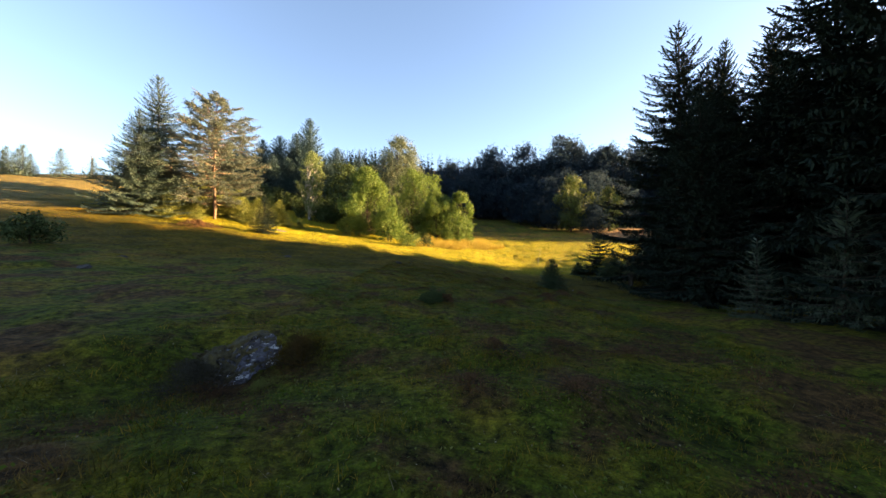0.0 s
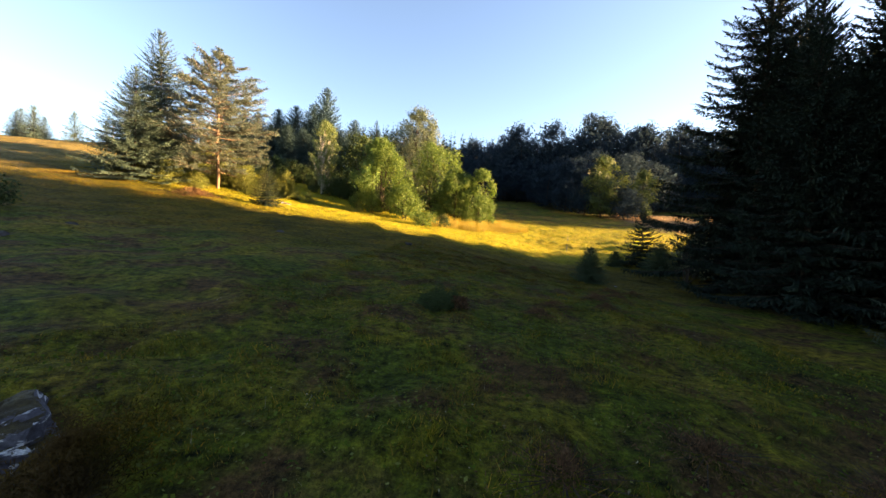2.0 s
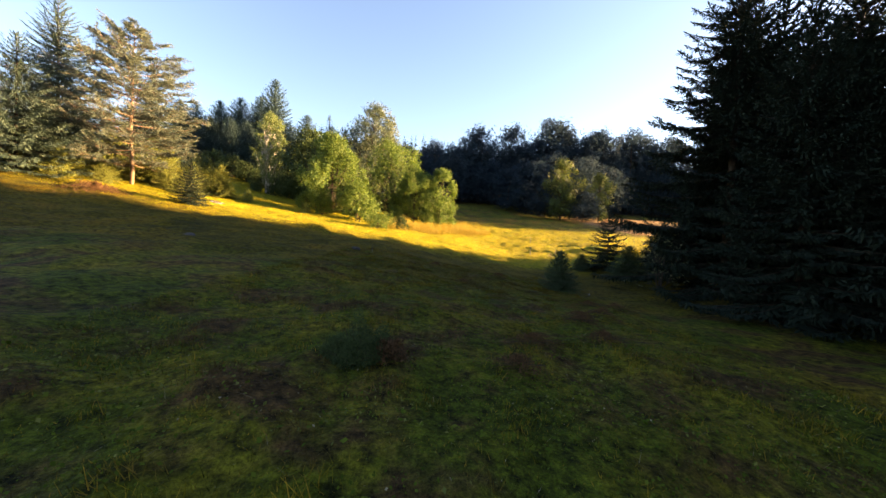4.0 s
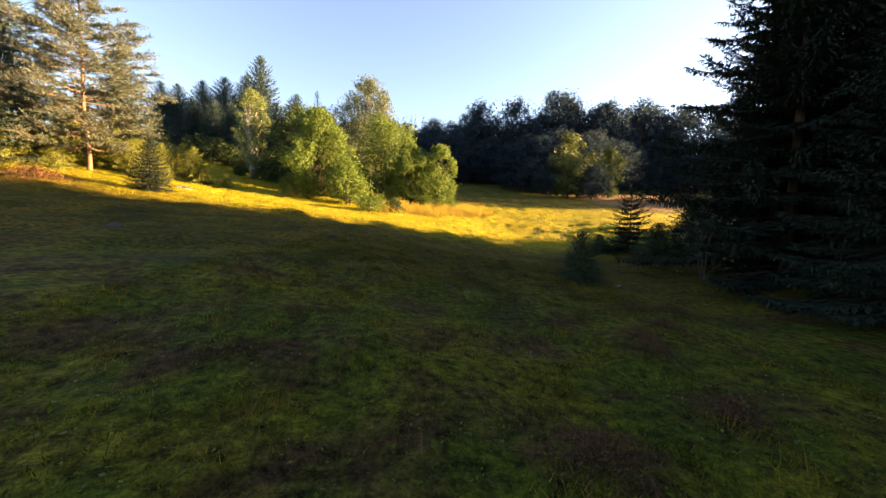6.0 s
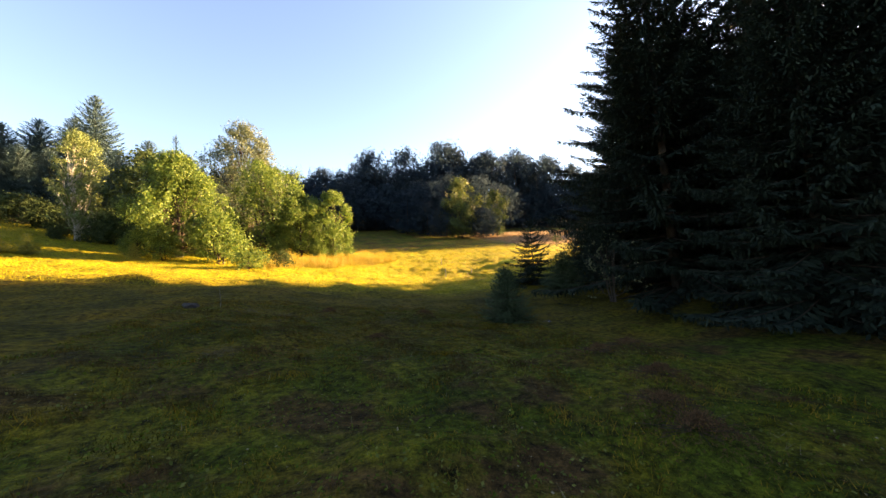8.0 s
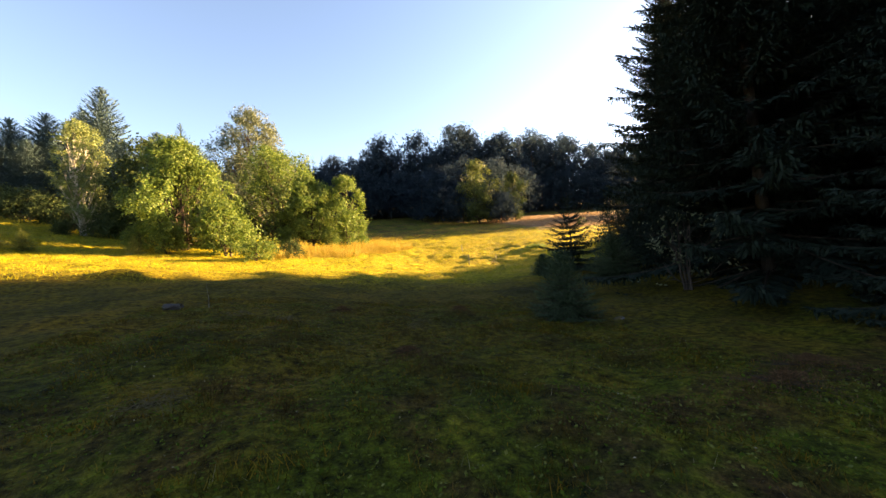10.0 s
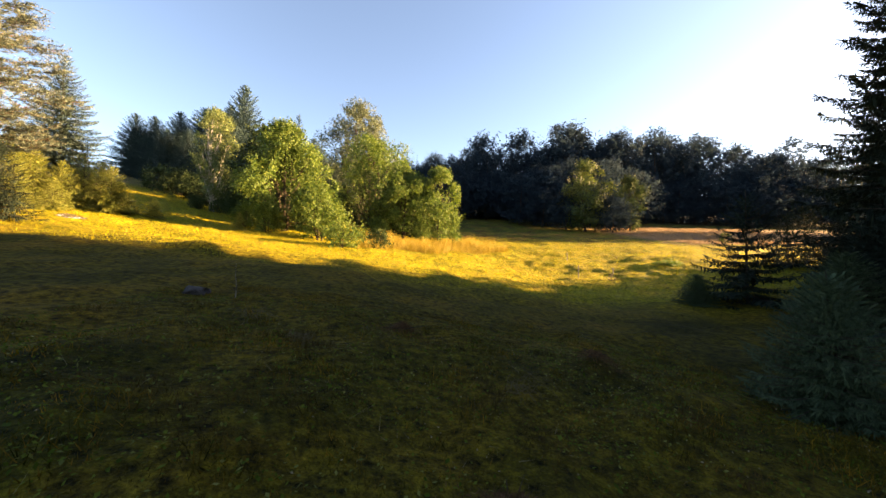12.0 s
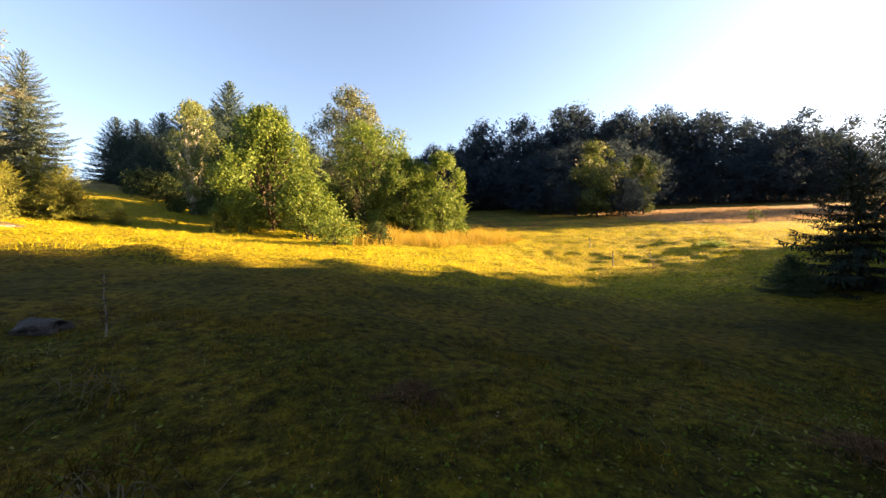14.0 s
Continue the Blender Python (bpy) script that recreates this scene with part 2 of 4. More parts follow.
# Green leaves dimmed, with the far tree's shade put into the colour.
M_MIDLEAF = leaf_material("dimmed_leaves", [(0.028, 0.047, 0.0117), (0.050, 0.073, 0.0187), (0.088, 0.106, 0.0257)], 0.4)
M_BIRCH = leaf_material("birch_leaves", [(0.081, 0.120, 0.039), (0.128, 0.171, 0.060), (0.189, 0.215, 0.083)], 0.4)
M_ASPEN = leaf_material("aspen_leaves", [(0.07, 0.09, 0.05), (0.1, 0.125, 0.07), (0.15, 0.17, 0.1)], 0.35)
M_PALE = leaf_material("pale_leaves", [(0.063, 0.077, 0.035), (0.105, 0.119, 0.063), (0.168, 0.175, 0.105)], 0.3)
# On the alder, undergrowth and narrow far tree, these put shade into colour.
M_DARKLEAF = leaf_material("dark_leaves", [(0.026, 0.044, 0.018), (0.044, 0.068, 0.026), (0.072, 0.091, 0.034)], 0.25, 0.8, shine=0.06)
M_GRASS = leaf_material("grass_blades", [(0.028, 0.035, 0.0026), (0.082, 0.085, 0.0059), (0.151, 0.116, 0.0093), (0.305, 0.181, 0.0255)],
                        0.3, 0.65, (0.085, 0.05, 0.02), 0.75, 0.06)
# Browner blades, darkened further to stand for the shade in the hollow.
M_SWARD = leaf_material("darkened_sward", [(0.020, 0.020, 0.0013), (0.055, 0.045, 0.0026), (0.101, 0.065, 0.0046), (0.218, 0.114, 0.0123)], 0.3, 0.65, (0.06, 0.036, 0.012), 0.75, 0.06)
M_MOSS = leaf_material("yellow_moss", [(0.078, 0.091, 0.016), (0.117, 0.124, 0.021), (0.169, 0.156, 0.033)], 0.2, 0.8)
M_HERB = leaf_material("herb_leaves", [(0.035, 0.056, 0.0059), (0.065, 0.094, 0.0102), (0.104, 0.124, 0.0153)], 0.25, 0.8, shine=0.05)
M_STRAW = leaf_material("dead_straw", [(0.120, 0.090, 0.048), (0.204, 0.156, 0.090), (0.300, 0.240, 0.156)], 0.2, 0.7)
M_STALK = leaf_material("brown_stalks", [(0.05, 0.036, 0.018), (0.085, 0.062, 0.03), (0.13, 0.1, 0.05)], 0.1, 0.8)
# Raised bright yellow, so part of the sunlight sits in the blades' colour.
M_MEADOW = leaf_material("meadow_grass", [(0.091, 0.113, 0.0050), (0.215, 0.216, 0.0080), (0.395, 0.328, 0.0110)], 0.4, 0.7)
M_DRY = leaf_material("dry_grass", [(0.165, 0.132, 0.013), (0.264, 0.193, 0.024), (0.374, 0.275, 0.055)], 0.35, 0.7)
M_FIELD = leaf_material("field_straw", [(0.140, 0.098, 0.049), (0.224, 0.147, 0.084), (0.315, 0.224, 0.140)], 0.35, 0.7)
M_RUST = leaf_material("rusty_fern", [(0.052, 0.031, 0.016), (0.094, 0.049, 0.025), (0.156, 0.086, 0.044)], 0.2, 0.85, shine=0.05)
M_EARTHY = leaf_material("heath_twigs", [(0.017, 0.017, 0.010), (0.031, 0.026, 0.014), (0.054, 0.041, 0.022)], 0.1)
# Bark darkened so the boughs read as silhouettes in the shade.
M_BARK = rough_material("spruce_bark", [(0.3, (0.02, 0.015, 0.011)), (0.7, (0.06, 0.044, 0.033))], 3, 22, 0.8, 0.95, (1, 1, 0.25), 0.03)
M_PINEBARK = rough_material("pine_bark", [(0.3, (0.11, 0.07, 0.048)), (0.7, (0.21, 0.135, 0.09))], 3, 18, 0.8, 0.9, (1, 1, 0.3), 0.03)
M_BIRCHBARK = rough_material("birch_bark", [(0.36, (0.09, 0.08, 0.07)), (0.46, (0.42, 0.39, 0.33)), (0.8, (0.55, 0.51, 0.44))], 4, 16, 0.4, 0.7, (1, 1, 2.5), 0.01)
M_ROCK = rock_material()
M_STONE = rough_material("dull_stone", [(0.3, (0.03, 0.026, 0.024)), (0.7, (0.075, 0.066, 0.066))], 6, 40, 0.7)
M_WIRE = rough_material("dark_cable", [(0.3, (0.03, 0.03, 0.035)), (0.7, (0.06, 0.06, 0.065))], 3, 30, 0.2, 0.6)
M_WOOD = rough_material("grey_wood", [(0.3, (0.12, 0.10, 0.08)), (0.7, (0.24, 0.21, 0.17))], 5, 40, 0.5, 0.9, (1, 1, 0.15), 0.01)


# ---- ground form ----
def lattice(x, y, seed=0):
    """Smooth random values from 0 to 1 over the plan, one cell a metre."""
    xi, yi = np.floor(x).astype(np.int64), np.floor(y).astype(np.int64)
    fx, fy = x - xi, y - yi
    fx, fy = fx * fx * (3 - 2 * fx), fy * fy * (3 - 2 * fy)

    def at(i, j):
        n = (i * 374761393 + j * 668265263 + seed * 1442695041) & 0x7FFFFFFF
        n = ((n ^ (n >> 13)) * 1274126177) & 0x7FFFFFFF
        return ((n ^ (n >> 16)) & 0xFFFF) / 65535.0

    return ((at(xi, yi) * (1 - fx) + at(xi + 1, yi) * fx) * (1 - fy) + (at(xi, yi + 1) * (1 - fx) + at(xi + 1, yi + 1) * fx) * fy)


def softplus(u):
    return np.logaddexp(0, u)


def land(x, y):
    """Height of the land without its small bumps."""
    x, y = np.asarray(x, float), np.asarray(y, float)
    xl, yf = np.clip(x, -68, 90), np.clip(y, -60, 150)
    yl = np.minimum(y, 64)
    left = softplus((-xl - 4) / 5) * 5
    far, far_l = softplus((yf - 34) / 8) * 8, softplus((yl - 34) / 8) * 8
    mid = softplus((yl - 14) / 8) * 8
    right = softplus((xl - 2) / 3) * 3
    bank = right - softplus((xl - 10) / 3) * 3
    z = -0.1185 + 0.0147 * yf + 0.0228 * left + 0.121 * far + left * (0.3421 * mid - 0.3369 * far_l) / 40 - 0.0639 * bank
    z = z - 0.9636 * np.exp(-((x - 9) / 9) ** 2 - ((y - 24) / 14) ** 2) - 0.0063 * far * right / 40
    z = z - 0.7618 * np.exp(-((x - 12) / 8) ** 2 - ((y - 40) / 10) ** 2)
    z = z + 0.06 * softplus((yf - 68) / 6) * 6
    z = z - 0.15 * softplus((-xl - 46) / 3) * 3
    return z + 62 * np.exp(-((x - 20) / 260) ** 2 - ((y - 360) / 110) ** 2)


MOUNDS = ((2.65, 11.1, 0.8), (4.15, 11.65, 0.6), (4.6, 13.35, 0.9), (5.9, 14.7, 0.8), (6.3, 16.2, 0.9), (2.0, 9.9, 0.6), (2.3, 5.9, 0.9), (1.0, 5.4, 0.9), (3.2, 5.4, 0.8),
          (0.4, 3.9, 0.9), (1.6, 3.6, 0.8), (5.2, 22.9, 0.5), (2.9, 19.6, 0.5), (7.4, 16.5, 0.9), (4.9, 13.9, 0.7), (2.1, 23.6, 0.6))


def bumps(x, y):
    """Tussocks, hollows and the one mound."""
    near = 1 / (1 + np.exp(np.clip((y - 26) / 3, -40, 40)))
    b = 0.2 * (lattice(x / 2.6, y / 2.6, 3) - 0.5) + 0.18 * (lattice(x / 1.0, y / 1.0, 5) - 0.5) + 0.12 * (lattice(x / 0.5, y / 0.5, 7) - 0.5)
    u, v = 0.8 * x + 0.6 * y, 0.8 * y - 0.6 * x
    b = b + (1 - near) * (0.13 * (lattice(u / 3.3, v / 2.1, 8) - 0.5) + 0.13 * (lattice(u / 0.57, v / 0.71, 9) - 0.5) + 0.1 * (lattice(x / 2.3, y / 0.6, 10) - 0.5))
    b = b - (1 - near) * (0.13 * (lattice(x, y, 5) - 0.5) + 0.08 * (lattice(x / 0.5, y / 0.5, 7) - 0.5))
    b = b - 0.45 * np.exp(-((x + 2.75) / 1.6) ** 2 - ((y - 4.35) / 1.5) ** 2)
    for mx, my, mw in MOUNDS:
        b = b + 0.11 * np.exp(-((x - mx) / (0.45 * mw)) ** 2 - ((y - my) / (0.4 * mw)) ** 2)
    return b + 0.34 * np.exp(-((x + 6.3) / 0.85) ** 2 - ((y - 32.1) / 0.7) ** 2)


def height(x, y):
    return land(x, y) + bumps(np.asarray(x, float), np.asarray(y, float))


def h_at(x, y):
    return float(height(np.array([x]), np.array([y]))[0])


# ---- mesh helpers ----
def link_mesh(name, verts, quads, mat, parent=None, label="", smooth=False):
    me = bpy.data.meshes.new(name)
    verts, quads = np.asarray(verts, np.float32), np.asarray(quads, np.int32)
    me.vertices.add(len(verts))
    me.vertices.foreach_set("co", verts.ravel())
    me.loops.add(quads.size)
    me.loops.foreach_set("vertex_index", quads.ravel())
    me.polygons.add(len(quads))
    me.polygons.foreach_set("loop_start", np.arange(len(quads), dtype=np.int32) * quads.shape[1])
    me.polygons.foreach_set("loop_total", np.full(len(quads), quads.shape[1], np.int32))
    if smooth:
        me.polygons.foreach_set("use_smooth", np.ones(len(quads), bool))
    me.materials.append(mat)
    me.update()
    me.validate()
    ob = new(name, me)
    if parent is not None:
        ob.parent = parent
    if label:
        ob["label"] = label
    return ob


def part_quads(name, q, mat, parent=None, label=""):
    """Loose four-cornered leaves, an array of n x 4 x 3, as one mesh."""
    q = np.asarray(q, np.float32).reshape(-1, 4, 3)
    return link_mesh(name, q.reshape(-1, 3), np.arange(len(q) * 4).reshape(-1, 4), mat, parent, label)


def unit(v):
    return v / np.maximum(np.linalg.norm(v, axis=-1, keepdims=True), 1e-9)


def kites(p, d, s, length, width, wide=0.45):
    """Pointed leaves from p along d, spread along s."""
    length, width = np.reshape(length, (-1, 1)), np.reshape(width, (-1, 1))
    m = p + d * length * wide
    return np.stack([p, m + s * width / 2, p + d * length, m - s * width / 2], 1)


def tube(points, radii, sides=7):
    """A tapered limb along points: vertices and quads."""
    points = np.asarray(points, float)
    tang = unit(np.gradient(points, axis=0))
    ref = np.where(np.abs(tang[:, 2:]) > 0.9, np.array([[1.0, 0, 0]]), np.array([[0, 0, 1.0]]))
    a = unit(np.cross(tang, ref))
    b = np.cross(tang, a)
    ang = np.linspace(0, 2 * np.pi, sides, endpoint=False)
    ring = points[:, None] + np.asarray(radii)[:, None, None] * (a[:, None] * np.cos(ang)[:, None] + b[:, None] * np.sin(ang)[:, None])
    n = len(points)
    i, j = np.meshgrid(np.arange(n - 1), np.arange(sides), indexing="ij")
    k = (j + 1) % sides
    quads = np.stack([i * sides + j, i * sides + k, (i + 1) * sides + k, (i + 1) * sides + j], -1).reshape(-1, 4)
    return ring.reshape(-1, 3), quads


def tubes_part(name, some, mat, parent=None, label=""):
    verts, quads, n = [], [], 0
    for v, q in some:
        verts.append(v)
        quads.append(q + n)
        n += len(v)
    return link_mesh(name, np.concatenate(verts), np.concatenate(quads), mat, parent, label, True)


def thing(name, x, y, label, category, group="", sink=0.05):
    ob = new(name)
    ob.matrix_basis = pose(x, y, h_at(x, y) - sink)
    return tagged(ob, label, category, group)


def put(ob, x, y, size=1.0, turn=0.0, wide=1.0, label=""):
    """A copy of a thing standing on the ground."""
    m = pose(x, y, h_at(x, y) - 0.08, 0, 0, turn) @ Matrix.Diagonal((size * wide, size * wide, size, 1))
    c = copy_thing(ob, m)
    if label:
        c["label"] = label
    return c


# ---- trees ----
def spruce(name, h, r, seed, label, mat=None, gap=0.42, per=7, step=0.2, twig=1.0, bare=0.0, leader=0.5, x=0, y=0, group="", ragged=0.25, fine=0, thick=1.0):
    """A spruce: trunk, whorls of drooping boughs and their twigs."""
    rng = np.random.default_rng(seed)
    mat = mat or M_SPRUCE
    ob = thing(name, x, y, label, "spruce tree", group)
    zs = np.linspace(0, h, 12)
    lean = rng.normal(0, 0.012 * h, 2)
    tp = np.stack([lean[0] * (zs / h) ** 2, lean[1] * (zs / h) ** 2, zs], -1)
    tubes_part("trunk", [tube(tp, 0.011 * h * (1 - zs / h) ** 0.8 + 0.004 + 0.0006 * h, 8)], M_BARK, ob)
    quads, limbs = [], []
    z = max(bare, 0.02 * h)
    down = np.array([0, 0, -1.0])
    while z < h - leader * 0.35:
        f = z / h
        count = per if f < 0.8 else max(5, per - 2)
        turn = rng.uniform(0, 2 * np.pi)
        for k in range(count):
            az = turn + (k + rng.uniform(-0.35, 0.35)) * 2 * np.pi / count
            zz = z + rng.uniform(-0.15, 0.15) * gap
            ff = min(0.995, max(0.0, zz / h))
            long = r * (1 - ff) ** 0.86 * rng.uniform(1 - ragged, 1 + ragged * 0.6) * min(1.0, 0.74 + ff * 2.2) * (1.12 - 0.12 * ff) + 0.02 * r
            n = max(4, int(long / step))
            s = np.linspace(0.08, 1, n)
            up = 0.16 + 0.5 * ff ** 2
            droop = (0.5 - 0.3 * ff) * rng.uniform(0.7, 1.2)
            zc = zz + long * (up * s - droop * s ** 1.3 + 0.24 * s ** 3)
            out = np.array([np.cos(az), np.sin(az), 0.0])
            side = np.array([-np.sin(az), np.cos(az), 0.0])
            sway = rng.normal(0, 0.07) * long
            base = np.array([lean[0] * ff ** 2, lean[1] * ff ** 2, 0])
            p = base + out * (long * s)[:, None] + side * (sway * s ** 2)[:, None]
            p[:, 2] = zc
            if n >= 6 and long > 0.5 and step < 0.25:
                limbs.append(tube(p[:: max(1, n // 5)], np.linspace(0.006 * h * 0.35 + 0.006, 0.004, len(p[:: max(1, n // 5)])), 4))
            tang = unit(np.gradient(p, axis=0))
            # side twigs make a flat fan, longest a third of the way out
            fan = np.minimum(0.3 * long, 0.95) * np.minimum(1, 0.45 + 2.2 * s) * (1 - 0.82 * s) ** 0.75 + 0.07 + 0.05 * min(long, 1.5)
            for sgn in (-1, 1):
                ln = twig * fan * rng.uniform(0.6, 1.2, n) * (1.1 - 0.55 * ff)
                d = unit(tang * rng.uniform(0.55, 1.0, (n, 1)) + sgn * side * rng.uniform(0.7, 1.0, (n, 1)) + down * rng.uniform(0.0, 0.4, (n, 1)))
                q = p + rng.normal(0, 0.06, (n, 3)) * step
                w = (0.085 * ln + 0.014 + 0.0013 * h) * rng.uniform(0.8, 1.3, n) * thick
                flat = unit(np.cross(d, np.array([0, 0, 1.0]) + rng.normal(0, 0.25, (n, 3))))
                quads.append(kites(q, d, flat, ln, w))
                # hanging twiglets, in a fringe below the bough
                low = unit(down + rng.normal(0, 0.22, (n, 3)))
                quads.append(kites(q + d * (ln * rng.uniform(0.0, 0.35, n))[:, None], low, unit(np.cross(low, side + rng.normal(0, 0.5, (n, 3)))), (0.06 * min(long, 4.5) + 0.08 * twig) * rng.uniform(0.4, 1.3, n) * (1.1 - 0.6 * ff), w * 0.6))
                hang = unit(d * 0.5 + down * rng.uniform(0.5, 1.2, (n, 1)) + rng.normal(0, 0.15, (n, 3)))
                quads.append(kites(q + d * (ln * rng.uniform(0.1, 0.6, n))[:, None], hang, unit(np.cross(hang, out + rng.normal(0, 0.3, (n, 3)))), (0.32 * ln + 0.09 * twig) * rng.uniform(0.5, 1.3, n), w * 0.55))
                for i in range(fine):
                    at = q + d * (ln * rng.uniform(0.15, 0.95, n))[:, None]
                    d2 = unit(d * 0.8 + flat * rng.choice([-0.7, 0.7], (n, 1)) + rng.normal(0, 0.2, (n, 3)) + down * 0.15)
                    quads.append(kites(at, d2, unit(np.cross(d2, np.array([0, 0, 1.0]) + rng.normal(0, 0.4, (n, 3)))), ln * 0.4, w * 0.6))
            # the bough itself, thick with needles
            quads.append(kites(p, tang, unit(np.cross(tang, np.array([0, 0, 1.0]) + rng.normal(0, 0.3, (n, 3)))), np.full(n, 2.2 * long / n), np.full(n, 0.03 + 0.0035 * h * thick)))
            tipd = unit(tang[-1:] + rng.normal(0, 0.1, (1, 3)))
            quads.append(kites(p[-1:], tipd, side[None], 0.16 * twig + 0.05 * long, 0.07 * twig))
        z += gap * (1 - 0.45 * f) * rng.uniform(0.85, 1.15)
    # leader shoot
    m = 14
    t = rng.uniform(0, 1, m)
    at = np.stack([np.full(m, lean[0]), np.full(m, lean[1]), h - leader + leader * t], -1)
    d = unit(rng.normal(0, 1, (m, 3)) * [1, 1, 0.2] + [0, 0, 0.9])
    quads.append(kites(at, d, unit(np.cross(d, rng.normal(0, 1, (m, 3)))), leader * (0.5 - 0.3 * t), leader * 0.1))
    if limbs:
        tubes_part("branchwork", limbs, M_BARK, ob)
    part_quads("crown", np.concatenate(quads), mat, ob)
    return ob


def broadleaf(name, h, width, seed, label, mat=None, leaves=6000, leaf=0.22, lobes=14, low=0.12, bark=None, stems=1, x=0, y=0, group="", gaps=0.42, top=0.75, category="tree", lobe=0.46):
    """A leafy tree: stems, limbs and lobes of small leaves with gaps between."""
    rng = np.random.default_rng(seed)
    ob = thing(name, x, y, label, category, group)
    centres, radii = [], []
    z0 = low * h
    for i in range(lobes):
        u = (i + 0.5) / lobes
        shape = max(0.12, (1 - abs(2 * u ** top - 1) ** 2.2)) ** 0.6
        if low < 0.06 and u < 0.45:
            shape = max(shape, 0.74)
        a = i * 2.4 + rng.uniform(-0.5, 0.5)
        rl = width * lobe * 0.5 * rng.uniform(0.6, 1.3) * (0.6 + 0.4 * shape)
        off = max(0.0, width / 2 * shape - rl * 0.75) * rng.uniform(0.5, 1.25)
        z = z0 + (h - z0) * (0.04 + 0.96 * u)
        centres.append((off * math.cos(a), off * math.sin(a), min(max(z, z0 + rl * 0.6), h - rl * 0.85)))
        radii.append(rl)
    centres, radii = np.array(centres), np.array(radii)
    wood = []
    tops = []
    for k in range(stems):
        a = rng.uniform(0, 6.28)
        foot = np.array([math.cos(a), math.sin(a), 0]) * (0.0 if stems == 1 else 0.035 * h)
        tip = foot * 3.0 + np.array([rng.normal(0, 0.03 * h), rng.normal(0, 0.03 * h), h * rng.uniform(0.72, 0.86)])
        s = np.linspace(0, 1, 9)[:, None]
        wig = np.cumsum(rng.normal(0, 0.008 * h, (9, 3)) * [1, 1, 0], 0)
        pts = foot * (1 - s) + tip * s + wig
        wood.append(tube(pts, np.linspace(0.016 * h / stems ** 0.5 + 0.02, 0.012, 9), 8))
        tops.append(pts)
    limbs = []
    for c, rl in zip(centres, radii) if leaf < 0.45 else []:
        pts = tops[rng.integers(len(tops))]
        start = pts[np.argmin(np.abs(pts[:, 2] - max(0.1 * h, c[2] - 0.28 * h)))]
        s = np.linspace(0, 1, 6)[:, None]
        mid = start * (1 - s) + c * s
        mid[:, 2] += -0.06 * h * np.sin(s[:, 0] * np.pi)
        limbs.append(tube(mid, np.linspace(0.006 * h + 0.006, 0.008, 6), 5))
        for _ in range(3 if leaf < 0.3 else 0):
            e = c + unit(rng.normal(0, 1, 3)) * rl * 0.8
            limbs.append(tube(np.stack([mid[3], (mid[4] + e) / 2, e]), [0.003 * h + 0.004, 0.006, 0.003], 4))
    tubes_part("trunk", wood, bark or M_BARK, ob)
    if limbs:
        tubes_part("branchwork", limbs, bark or M_BARK, ob)
    # leafy shoots point out and up from every lobe
    share = radii ** 2 / (radii ** 2).sum()
    each = 8
    m = leaves // each
    which = rng.choice(lobes, m, p=share)
    d = unit(rng.normal(0, 1, (m, 3)) + unit(centres[which] * [1, 1, 0.3] + 1e-6) * 0.35)
    start = centres[which] + d * (radii[which] * rng.uniform(0.2, 1.0, m) ** 0.5)[:, None] * [0.9, 0.9, 0.8]
    sd = unit(d * 0.65 + rng.normal(0, 0.35, (m, 3)) + [0, 0, 0.55])
    reach = np.minimum(radii[which] * 0.75, 5.5 * leaf) * rng.uniform(0.35, 1.15, m)
    along_s = (np.arange(each) + rng.uniform(0, 1, (m, each))) / each
    p = (start[:, None] + sd[:, None] * (reach[:, None] * along_s)[..., None] + rng.normal(0, 0.55 * leaf, (m, each, 3)) * (1.1 - 0.7 * along_s)[..., None]).reshape(-1, 3)
    d = np.repeat(d, each, 0)
    cell = 4.6 * leaf
    keep = lattice(p[:, 0] / cell + 40 + p[:, 2] / cell * 0.7, p[:, 1] / cell + 11 - p[:, 2] / cell * 0.9, seed) > gaps * 0.75
    keep &= p[:, 2] > 0.03 * h
    p, d = p[keep], d[keep]
    n = len(p)
    face = unit(d * 1.6 + rng.normal(0, 0.35, (n, 3)) + [0, 0, 0.3]) if leaf > 0.3 else unit(d * 0.7 + rng.normal(0, 0.6, (n, 3)) + [0, 0, 0.3])
    along = unit(np.cross(face, rng.normal(0, 1, (n, 3))))
    ln = leaf * rng.uniform(0.6, 1.35, n)
    part_quads("crown", kites(p, along, np.cross(face, along), ln, ln * 0.62), mat or M_LEAF, ob)
    return ob


